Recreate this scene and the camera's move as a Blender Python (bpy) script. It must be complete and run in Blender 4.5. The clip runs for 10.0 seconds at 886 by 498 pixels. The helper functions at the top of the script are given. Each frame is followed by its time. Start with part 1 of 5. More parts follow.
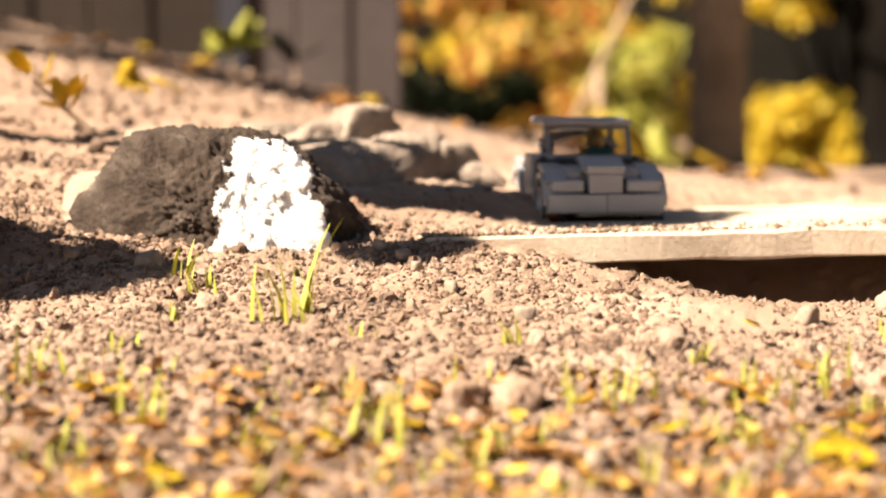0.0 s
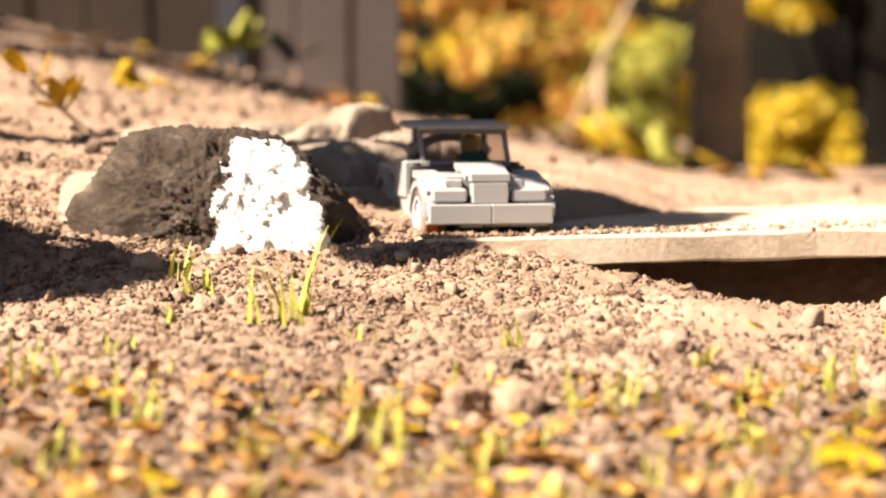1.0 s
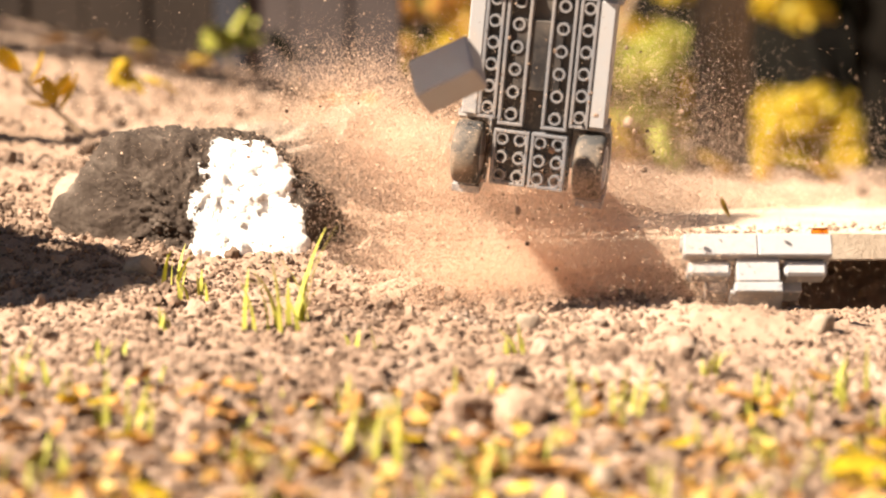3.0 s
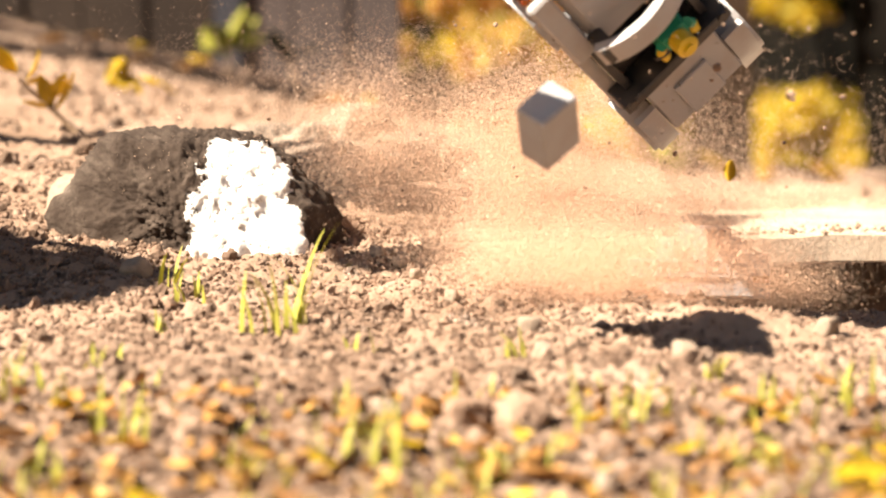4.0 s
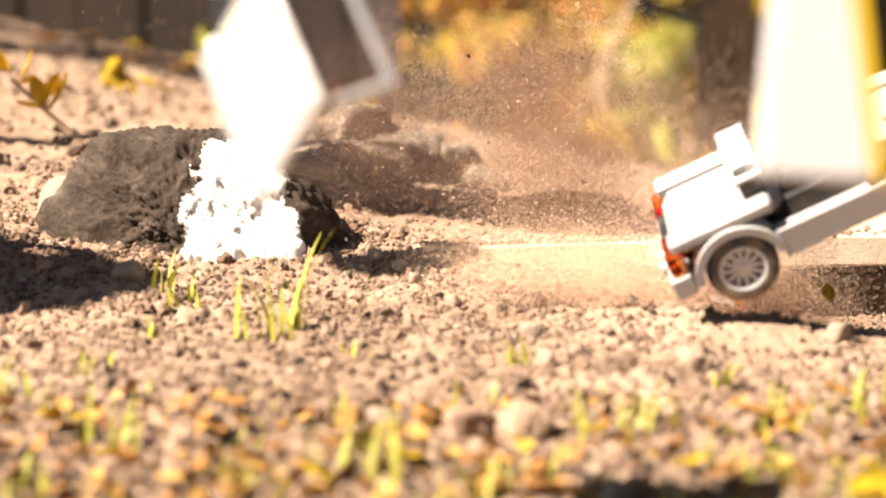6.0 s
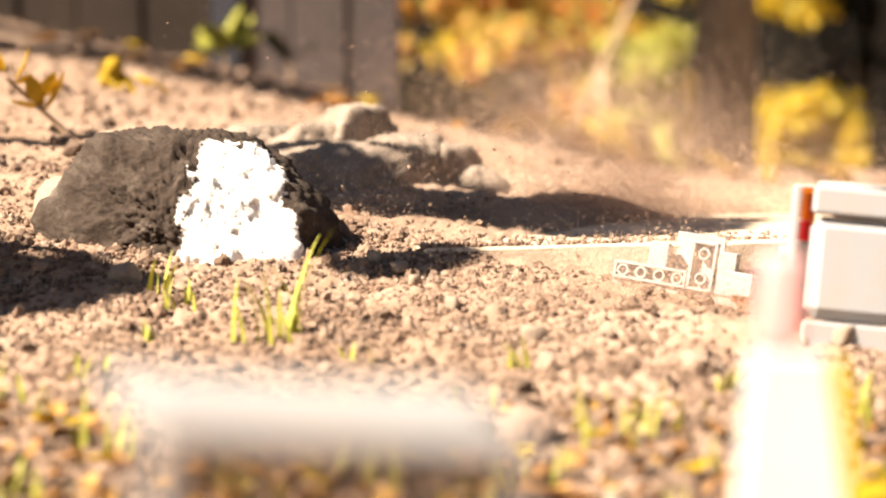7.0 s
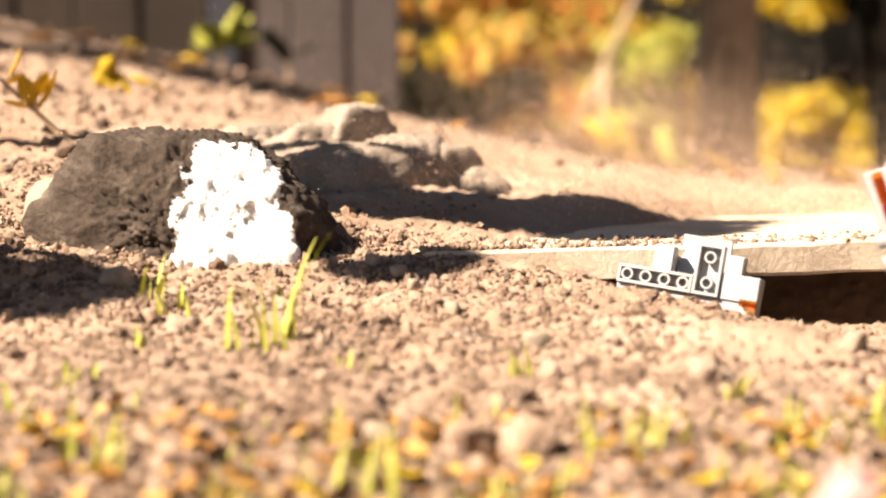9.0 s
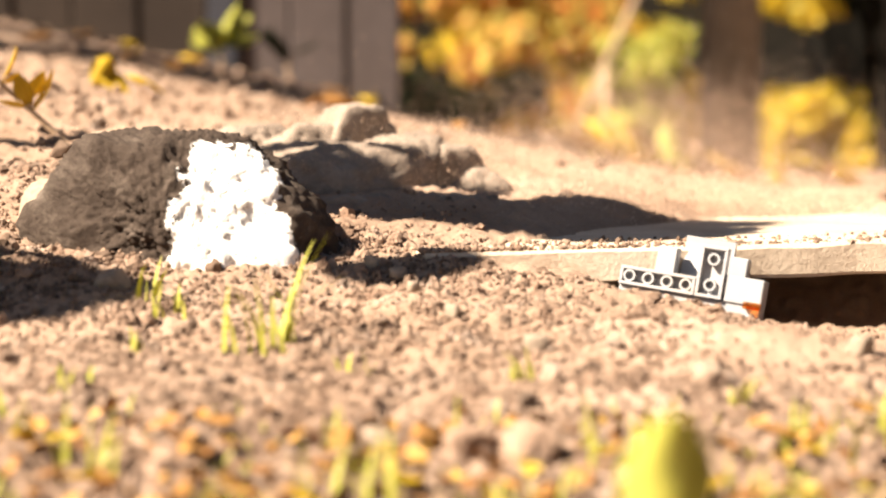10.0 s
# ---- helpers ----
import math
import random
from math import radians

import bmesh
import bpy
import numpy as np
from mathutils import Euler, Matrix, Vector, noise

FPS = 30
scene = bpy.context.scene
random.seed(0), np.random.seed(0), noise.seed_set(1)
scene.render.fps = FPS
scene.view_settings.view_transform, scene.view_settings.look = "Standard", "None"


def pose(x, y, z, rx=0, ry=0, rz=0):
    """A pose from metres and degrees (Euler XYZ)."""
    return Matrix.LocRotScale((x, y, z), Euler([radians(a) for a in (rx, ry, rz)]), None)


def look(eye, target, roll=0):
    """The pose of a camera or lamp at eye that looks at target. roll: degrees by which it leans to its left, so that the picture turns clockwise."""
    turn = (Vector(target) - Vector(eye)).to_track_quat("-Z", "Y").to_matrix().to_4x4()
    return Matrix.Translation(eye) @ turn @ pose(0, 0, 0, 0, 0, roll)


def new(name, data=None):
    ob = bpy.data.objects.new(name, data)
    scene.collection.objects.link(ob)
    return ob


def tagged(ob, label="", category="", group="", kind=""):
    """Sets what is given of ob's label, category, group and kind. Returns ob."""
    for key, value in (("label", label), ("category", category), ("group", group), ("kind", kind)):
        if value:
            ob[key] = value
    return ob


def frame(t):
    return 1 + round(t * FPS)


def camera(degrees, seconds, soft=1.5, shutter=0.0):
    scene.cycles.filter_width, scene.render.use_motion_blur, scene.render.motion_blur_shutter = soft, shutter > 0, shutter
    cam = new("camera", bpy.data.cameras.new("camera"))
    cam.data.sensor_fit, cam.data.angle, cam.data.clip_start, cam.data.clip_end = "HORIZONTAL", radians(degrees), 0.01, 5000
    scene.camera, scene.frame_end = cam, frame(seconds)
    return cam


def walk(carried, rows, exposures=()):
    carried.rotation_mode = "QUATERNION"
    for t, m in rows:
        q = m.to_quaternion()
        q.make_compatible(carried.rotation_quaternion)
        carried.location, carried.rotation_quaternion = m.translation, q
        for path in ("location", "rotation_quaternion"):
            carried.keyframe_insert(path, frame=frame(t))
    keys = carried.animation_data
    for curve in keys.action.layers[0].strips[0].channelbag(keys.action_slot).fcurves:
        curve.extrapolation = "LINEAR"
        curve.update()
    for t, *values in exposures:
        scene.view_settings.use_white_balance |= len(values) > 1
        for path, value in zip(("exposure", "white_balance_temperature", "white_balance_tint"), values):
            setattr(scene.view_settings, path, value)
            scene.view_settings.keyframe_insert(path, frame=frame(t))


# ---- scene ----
# ---------------------------------------------------------------- camera
cam = camera(24.0, 10.0, soft=2.0)
cam.data.dof.use_dof = True
cam.data.dof.focus_distance = 0.94
cam.data.dof.aperture_fstop = 6.8
TILT = 86.107
walk(cam, [(0.0, pose(0, -0.0545, 0.071, TILT)), (2.5, pose(0, -0.02725, 0.071, TILT)),
           (5.0, pose(0, 0.0, 0.071, TILT)), (7.5, pose(0, 0.02725, 0.071, TILT)),
           (10.0, pose(0, 0.0545, 0.071, TILT))],
     exposures=((0.0, 2.12), (2.5, 2.15), (10.0, 2.19)))

# ---------------------------------------------------------------- world and sun
TO_SUN = Vector((-0.62, -0.34, 0.71)).normalized()
world = bpy.data.worlds.new("world")
scene.world = world
world.use_nodes = True
wn = world.node_tree
sky = wn.nodes.new("ShaderNodeTexSky")
sky.sky_type = "NISHITA"
sky.sun_disc = False
sky.sun_elevation = math.asin(TO_SUN.z)
sky.sun_rotation = math.atan2(TO_SUN.x, TO_SUN.y)
wn.nodes["Background"].inputs["Strength"].default_value = 0.017
wn.links.new(sky.outputs[0], wn.nodes["Background"].inputs["Color"])
sun = new("sun", bpy.data.lights.new("sun", "SUN"))
sun.data.energy = 5.0
sun.data.angle = radians(0.55)
sun.data.color = (1.0, 0.86, 0.70)
sun.matrix_world = look(TO_SUN * 5, (0, 0, 0))

# ---------------------------------------------------------------- materials
def nodes_of(name, rough=0.8, metal=0.0, spec=0.3):
    mat = bpy.data.materials.new(name)
    mat.use_nodes = True
    nt = mat.node_tree
    b = nt.nodes["Principled BSDF"]
    b.inputs["Roughness"].default_value = rough
    b.inputs["Metallic"].default_value = metal
    b.inputs["Specular IOR Level"].default_value = spec
    return mat, nt, b


def noise_node(nt, scale, detail=6.0, rough=0.6, coord="Object"):
    tc = nt.nodes.new("ShaderNodeTexCoord")
    n = nt.nodes.new("ShaderNodeTexNoise")
    n.inputs["Scale"].default_value = scale
    n.inputs["Detail"].default_value = detail
    n.inputs["Roughness"].default_value = rough
    nt.links.new(tc.outputs[coord], n.inputs["Vector"])
    return n


def ramp_node(nt, source, stops):
    r = nt.nodes.new("ShaderNodeValToRGB")
    el = r.color_ramp.elements
    while len(el) < len(stops):
        el.new(0.5)
    for e, (p, c) in zip(el, stops):
        e.position, e.color = p, (*c, 1)
    nt.links.new(source, r.inputs[0])
    return r


def mix_node(nt, fac, a, b, mode="MIX"):
    m = nt.nodes.new("ShaderNodeMix")
    m.data_type, m.blend_type = "RGBA", mode
    if isinstance(fac, float):
        m.inputs[0].default_value = fac
    else:
        nt.links.new(fac, m.inputs[0])
    for k, v in ((6, a), (7, b)):
        if isinstance(v, tuple):
            m.inputs[k].default_value = (*v, 1)
        else:
            nt.links.new(v, m.inputs[k])
    return m.outputs[2]


def bump_node(nt, b, height, strength, dist):
    bp = nt.nodes.new("ShaderNodeBump")
    bp.inputs["Strength"].default_value = strength
    bp.inputs["Distance"].default_value = dist
    nt.links.new(height, bp.inputs["Height"])
    nt.links.new(bp.outputs[0], b.inputs["Normal"])


def speckled(name, stops, scale, fine, rough=0.9, bump=0.5, dist=0.001, island=0.0, spec=0.2):
    """A rough mineral or wooden surface: large stains, fine grain and relief."""
    mat, nt, b = nodes_of(name, rough, 0, spec)
    n1, n2 = noise_node(nt, scale), noise_node(nt, fine, 8.0, 0.7)
    col = ramp_node(nt, n1.outputs[0], stops).outputs[0]
    g = ramp_node(nt, n2.outputs[0], [(0.3, (0.62, 0.60, 0.58)), (0.7, (1.0, 1.0, 1.0))]).outputs[0]
    col = mix_node(nt, 0.75, col, g, "MULTIPLY")
    if island:
        geo = nt.nodes.new("ShaderNodeNewGeometry")
        v = ramp_node(nt, geo.outputs["Random Per Island"], [(0, (1 - island,) * 3), (1, (1, 1, 1))]).outputs[0]
        col = mix_node(nt, 1.0, col, v, "MULTIPLY")
    nt.links.new(col, b.inputs["Base Color"])
    bump_node(nt, b, n2.outputs[0], bump, dist)
    return mat


def plastic(name, colour, rough=0.3, dust=0.35):
    """Moulded toy plastic with a film of soil dust."""
    mat, nt, b = nodes_of(name, rough, 0, 0.5)
    n1, n2 = noise_node(nt, 60.0), noise_node(nt, 420.0)
    f = ramp_node(nt, n1.outputs[0], [(0.45, (0, 0, 0)), (0.75, (dust,) * 3)]).outputs[0]
    nt.links.new(mix_node(nt, f, colour, (0.31, 0.225, 0.15)), b.inputs["Base Color"])
    nt.links.new(ramp_node(nt, n1.outputs[0], [(0.4, (rough,) * 3), (0.75, (0.75,) * 3)]).outputs[0], b.inputs["Roughness"])
    bump_node(nt, b, n2.outputs[0], 0.06, 0.0003)
    return mat


def leafy(name, stops, translucent=0.45, spec=0.25):
    """Thin leaves, each its own shade."""
    mat, nt, b = nodes_of(name, 0.55, 0, spec)
    geo = nt.nodes.new("ShaderNodeNewGeometry")
    col = ramp_node(nt, geo.outputs["Random Per Island"], stops).outputs[0]
    n = noise_node(nt, 90.0)
    v = ramp_node(nt, n.outputs[0], [(0.3, (0.7, 0.7, 0.65)), (0.7, (1, 1, 1))]).outputs[0]
    col = mix_node(nt, 1.0, col, v, "MULTIPLY")
    nt.links.new(col, b.inputs["Base Color"])
    tr = nt.nodes.new("ShaderNodeBsdfTranslucent")
    nt.links.new(col, tr.inputs["Color"])
    mx = nt.nodes.new("ShaderNodeMixShader")
    mx.inputs[0].default_value = translucent
    nt.links.new(b.outputs[0], mx.inputs[1])
    nt.links.new(tr.outputs[0], mx.inputs[2])
    nt.links.new(mx.outputs[0], nt.nodes["Material Output"].inputs["Surface"])
    return mat


def glassy(name, colour, rough=0.05):
    mat, nt, b = nodes_of(name, rough, 0, 0.5)
    b.inputs["Base Color"].default_value = (*colour, 1)
    b.inputs["Transmission Weight"].default_value = 1.0
    b.inputs["IOR"].default_value = 1.3
    return mat


def dust_material(name):
    """Airborne soil dust: pale flakes that scatter the light to both sides."""
    mat, nt, b = nodes_of(name, 1.0, 0, 0.0)
    geo = nt.nodes.new("ShaderNodeNewGeometry")
    nt.links.new(ramp_node(nt, geo.outputs["Random Per Island"], [(0, (0.74, 0.51, 0.36)), (1, (0.82, 0.62, 0.47))]).outputs[0], b.inputs["Base Color"])
    tl = nt.nodes.new("ShaderNodeBsdfTranslucent")
    tl.inputs["Color"].default_value = (0.82, 0.61, 0.46, 1)
    m = nt.nodes.new("ShaderNodeMixShader")
    m.inputs[0].default_value = 0.5
    nt.links.new(b.outputs[0], m.inputs[1])
    nt.links.new(tl.outputs[0], m.inputs[2])
    nt.links.new(m.outputs[0], nt.nodes["Material Output"].inputs["Surface"])
    return mat


def rock_material():
    """Weathered rock: its sunlit face is painted white, its shaded sides dark."""
    mat, nt, b = nodes_of("sun_and_shade_rock", 0.95, 0, 0.15)
    tc = nt.nodes.new("ShaderNodeTexCoord")
    sep = nt.nodes.new("ShaderNodeSeparateXYZ")
    nt.links.new(tc.outputs["Object"], sep.inputs[0])
    n1, n2, n3 = noise_node(nt, 45.0), noise_node(nt, 260.0, 8, 0.7), noise_node(nt, 120.0, 8, 0.65)

    def calc(op, a, c, d=None):
        m = nt.nodes.new("ShaderNodeMath")
        m.operation = op
        for k, v in enumerate((a, c, d)):
            if v is None:
                continue
            if isinstance(v, (int, float)):
                m.inputs[k].default_value = v
            else:
                nt.links.new(v, m.inputs[k])
        return m.outputs[0]
    wob = calc("MULTIPLY_ADD", n3.outputs[0], 0.026, -0.013)
    x, z = sep.outputs["X"], sep.outputs["Z"]
    left = calc("SUBTRACT", calc("ADD", x, wob), calc("MULTIPLY_ADD", z, 0.14, 0.006))
    right = calc("SUBTRACT", calc("MULTIPLY_ADD", z, -0.30, 0.0530), calc("ADD", x, wob))
    top = calc("SUBTRACT", 0.034, calc("ADD", z, wob))
    front = calc("SUBTRACT", 0.0, sep.outputs["Y"])
    low = calc("MINIMUM", calc("MINIMUM", left, right), calc("MINIMUM", top, front))
    mask = nt.nodes.new("ShaderNodeMapRange")
    mask.inputs["From Min"].default_value, mask.inputs["From Max"].default_value = -0.0004, 0.0008
    nt.links.new(low, mask.inputs["Value"])
    shaded_side = ramp_node(nt, n1.outputs[0], [(0.30, (0.042, 0.030, 0.023)), (0.52, (0.074, 0.055, 0.043)), (0.66, (0.115, 0.09, 0.072)), (0.76, (0.24, 0.20, 0.165))]).outputs[0]
    grain = ramp_node(nt, n2.outputs[0], [(0.35, (0.5, 0.48, 0.46)), (0.65, (1, 1, 1))]).outputs[0]
    shaded_side = mix_node(nt, 0.8, shaded_side, grain, "MULTIPLY")
    sunlit_face = ramp_node(nt, n2.outputs[0], [(0.335, (0.12, 0.09, 0.07)), (0.37, (0.74, 0.69, 0.63)), (0.5, (0.88, 0.86, 0.82))]).outputs[0]
    nt.links.new(mix_node(nt, mask.outputs[0], shaded_side, sunlit_face), b.inputs["Base Color"])
    bump_node(nt, b, n2.outputs[0], 0.9, 0.0024)
    return mat


SOIL = speckled("dry_soil", [(0.30, (0.254, 0.169, 0.115)), (0.55, (0.354, 0.246, 0.176)), (0.75, (0.447, 0.331, 0.251))], 14.0, 700.0, 0.95, 0.8, 0.0012)
CLOD = speckled("soil_clod", [(0.30, (0.231, 0.146, 0.0997)), (0.55, (0.362, 0.25, 0.18)), (0.75, (0.539, 0.424, 0.343))], 60.0, 900.0, 0.95, 0.7, 0.0008, island=0.62)
PALE = speckled("pale_stone", [(0.3, (0.252, 0.189, 0.14)), (0.6, (0.329, 0.259, 0.196)), (0.8, (0.406, 0.336, 0.266))], 40.0, 500.0, 0.85, 0.6, 0.0008)
GREYSTONE = speckled("grey_stone", [(0.3, (0.203, 0.158, 0.122)), (0.55, (0.294, 0.234, 0.185)), (0.78, (0.385, 0.315, 0.256))], 30.0, 350.0, 0.9, 0.8, 0.0015)
ROCK = rock_material()
PLANKWOOD = speckled("dusty_board", [(0.30, (0.454, 0.35, 0.255)), (0.6, (0.605, 0.501, 0.387)), (0.8, (0.661, 0.586, 0.472))], 18.0, 320.0, 0.85, 0.6, 0.0012)
BARK = speckled("bark", [(0.3, (0.12, 0.0924, 0.0647)), (0.55, (0.222, 0.172, 0.12)), (0.8, (0.333, 0.263, 0.185))], 9.0, 60.0, 0.95, 0.9, 0.008)
# near-black bark: the deep shade on trunk and stems is put into the colour
SHADE_BARK = speckled("shade_bark", [(0.3, (0.0042, 0.0035, 0.0028)), (0.7, (0.0098, 0.0084, 0.007))], 7.0, 50.0, 1.0, 0.8, 0.006, spec=0.02)
PALETWIG = speckled("pale_twig", [(0.3, (0.245, 0.168, 0.105)), (0.7, (0.385, 0.28, 0.189))], 30.0, 200.0, 0.8, 0.5, 0.001)
BOARDS_RED = speckled("weathered_brown_board", [(0.3, (0.0159, 0.0106, 0.00792)), (0.7, (0.0344, 0.0238, 0.0172))], 6.0, 90.0, 0.85, 0.4, 0.002)
BOARDS_GREY = speckled("weathered_grey_board", [(0.3, (0.053, 0.0414, 0.0393)), (0.7, (0.0795, 0.0628, 0.0594))], 6.0, 90.0, 0.85, 0.4, 0.002)
BLUEPOST = speckled("faded_blue_paint", [(0.3, (0.0213, 0.0223, 0.0278)), (0.7, (0.034, 0.0344, 0.0437))], 6.0, 90.0, 0.8, 0.3, 0.001)
# backdrop mottled near-black: shade between the far trees is painted in
WOODS = speckled("shade_dark_woods", [(0.35, (0.0028, 0.00245, 0.0014)), (0.55, (0.007, 0.0056, 0.0028)), (0.75, (0.021, 0.0154, 0.0042))], 1.3, 9.0, 1.0, 0.0, 0.001)
LIGHTGREY = plastic("light_grey_plastic", (0.28, 0.28, 0.287))
MIDGREY = plastic("mid_grey_plastic", (0.147, 0.148, 0.158))
BLACK = plastic("black_plastic", (0.0126, 0.0126, 0.014), 0.35, 0.2)
SILVER = plastic("silver_plastic", (0.434, 0.434, 0.448), 0.28, 0.2)
RUBBER = plastic("dusty_black_rubber", (0.0315, 0.0294, 0.028), 0.8, 0.9)
YELLOW = plastic("yellow_plastic", (0.56, 0.385, 0.014), 0.3, 0.1)
GREEN = plastic("green_plastic", (0.0105, 0.231, 0.119), 0.3, 0.1)
ORANGE = glassy("clear_orange_plastic", (1.0, 0.32, 0.03), 0.15)
RED = glassy("clear_red_plastic", (0.95, 0.06, 0.05), 0.15)

SMOKE = glassy("smoked_clear_plastic", (0.50, 0.46, 0.44), 0.06)
GRASS = leafy("grass_blade", [(0, (0.46, 0.47, 0.08)), (0.5, (0.64, 0.60, 0.13)), (1, (0.74, 0.62, 0.20))], 0.5)
YLEAF = leafy("yellow_leaf", [(0, (0.562, 0.359, 0.0156)), (1, (0.663, 0.484, 0.039))], 0.4)
PINK = leafy("milky_pink_plastic", [(0, (0.90, 0.60, 0.60)), (1, (0.92, 0.64, 0.64))], 0.5)
BLEAF = leafy("brown_leaf", [(0, (0.328, 0.156, 0.0468)), (1, (0.484, 0.257, 0.078))], 0.3)
AUTUMN = leafy("autumn_leaf", [(0, (0.523, 0.158, 0.0475)), (0.22, (0.617, 0.3, 0.0791)), (0.45, (0.665, 0.458, 0.111)), (0.75, (0.681, 0.537, 0.126)), (1, (0.333, 0.348, 0.0946))])
GOLD = leafy("golden_leaf", [(0, (0.387, 0.332, 0.046)), (0.5, (0.663, 0.479, 0.0368)), (1, (0.782, 0.571, 0.0552))])
LIME = leafy("lime_leaf", [(0, (0.313, 0.349, 0.0644)), (0.5, (0.506, 0.479, 0.092)), (1, (0.644, 0.571, 0.184))])
# dark green taken down to near-black, so the colour carries deep shade
SHADED_GREEN = leafy("shaded_green_leaf", [(0, (0.00468, 0.00624, 0.00312)), (0.8, (0.00936, 0.0133, 0.00624)), (1, (0.0312, 0.039, 0.0156))], 0.1, 0.03)
DUST = dust_material("soil_dust")


# ---------------------------------------------------------------- mesh helpers
def part(name, bm, material, parent=None, label="", smooth=False):
    """Links a bmesh as one mesh object, under a thing where one is given."""
    me = bpy.data.meshes.new(name)
    bm.to_mesh(me)
    bm.free()
    for m in material if isinstance(material, (list, tuple)) else [material]:
        me.materials.append(m)
    if smooth:
        me.shade_smooth()
    ob = new(name, me)
    if parent:
        ob.parent = parent
    if label:
        tagged(ob, label)
    return ob


def add_box(bm, x0, x1, y0, y1, z0, z1, bevel=0.0005, turn=None, mat=0):
    """A bevelled box between the given bounds; turn: a matrix put on it."""
    r = bmesh.ops.create_cube(bm, size=1.0)
    vs = r["verts"]
    for v in vs:
        v.co = Vector((x0 if v.co.x < 0 else x1, y0 if v.co.y < 0 else y1, z0 if v.co.z < 0 else z1))
    if bevel:
        es = list({e for v in vs for e in v.link_edges})
        out = bmesh.ops.bevel(bm, geom=es, offset=bevel, segments=1, affect="EDGES")
        vs = list({v for f in out["faces"] for v in f.verts} | {v for v in vs if v.is_valid})
    if turn is not None:
        for v in vs:
            v.co = turn @ v.co
    if mat:
        for f in {f for v in vs for f in v.link_faces}:
            f.material_index = mat
    return vs


def add_tube(bm, a, b, r0, r1, seg=10, caps=True):
    """A tapered rod from a to b."""
    a, b = Vector(a), Vector(b)
    q = (b - a).to_track_quat("Z", "Y")
    rings = []
    for c, r in ((a, r0), (b, r1)):
        rings.append([bm.verts.new(c + q @ Vector((math.cos(k * math.tau / seg) * r, math.sin(k * math.tau / seg) * r, 0))) for k in range(seg)])
    for k in range(seg):
        bm.faces.new((rings[0][k], rings[0][(k + 1) % seg], rings[1][(k + 1) % seg], rings[1][k]))
    if caps:
        bm.faces.new(rings[0][::-1])
        bm.faces.new(rings[1])


def add_ring(bm, profile, seg=32, axis="X", arc=(0.0, math.tau)):
    """A body turned about an axis: profile of (along, radius), closed."""
    full = abs(arc[1] - arc[0] - math.tau) < 1e-6
    n = seg if full else seg + 1
    cols = []
    for k in range(n):
        a = arc[0] + (arc[1] - arc[0]) * k / seg
        c, s = math.cos(a), math.sin(a)
        cols.append([bm.verts.new((h, r * c, r * s) if axis == "X" else (r * c, r * s, h)) for h, r in profile])
    m = len(profile)
    for k in range(n if full else n - 1):
        p, q = cols[k], cols[(k + 1) % n]
        for j in range(m):
            bm.faces.new((p[j], p[(j + 1) % m], q[(j + 1) % m], q[j]))
    if not full:
        bm.faces.new(cols[0])
        bm.faces.new(cols[-1][::-1])


def fix(bm):
    bmesh.ops.recalc_face_normals(bm, faces=bm.faces)
    return bm


def sm(a, b, x):
    t = min(1.0, max(0.0, (x - a) / (b - a)))
    return t * t * (3 - 2 * t)


# ---------------------------------------------------------------- ground
def land(x, y):
    """The height of the soil with its drifts, without its crumbs."""
    if y < 0.917:
        z = -0.0015 - 0.15 * (0.917 - max(y, 0.30))
    elif y < 1.2:
        z = -0.0015 + 0.0115 * sm(0.917, 1.2, y)
    else:
        z = 0.010 - 0.018 * sm(1.2, 2.6, y) - 0.03 * sm(2.6, 3.2, y)
    bank = min(0.30, max(0.0, 0.155 - 0.229 * (x + 0.425)))
    bank *= min(1.0, max(0.0, (y - 0.9) / 1.1)) ** 0.7 * (1 - sm(2.5, 3.3, y))
    z += bank
    z -= 0.019 * sm(0.06, 0.16, x) * sm(0.80, 0.88, y) * (1 - sm(1.10, 1.24, y)) * (1 - sm(0.5, 0.7, x))
    z -= 0.034 * sm(0.05, 0.12, x) * sm(0.905, 0.965, y) * (1 - sm(1.04, 1.13, y)) * (1 - sm(0.5, 0.7, x))
    z += 0.006 * math.exp(-((x - 0.115) / 0.04) ** 2 - ((y - 0.82) / 0.03) ** 2)
    z += 0.10 * sm(3.0, 5.5, y) * sm(0.1, 0.9, x) * (1 - sm(5.5, 9.0, y))
    z += 0.0050 * noise.noise(Vector((x * 9, y * 9, 1.7))) + 0.0036 * noise.noise(Vector((x * 32, y * 26, 0.3)))
    return z


def axis_steps(a, b, step, far, grow=1.22):
    mid = list(np.arange(a, b + step / 2, step))
    lo, hi, d = [], [], step
    while not lo or lo[-1] > -far:
        d *= grow
        lo.append((lo[-1] if lo else a) - d)
    d = step
    while not hi or hi[-1] < far:
        d *= grow
        hi.append((hi[-1] if hi else b) + d)
    return lo[::-1] + mid + hi


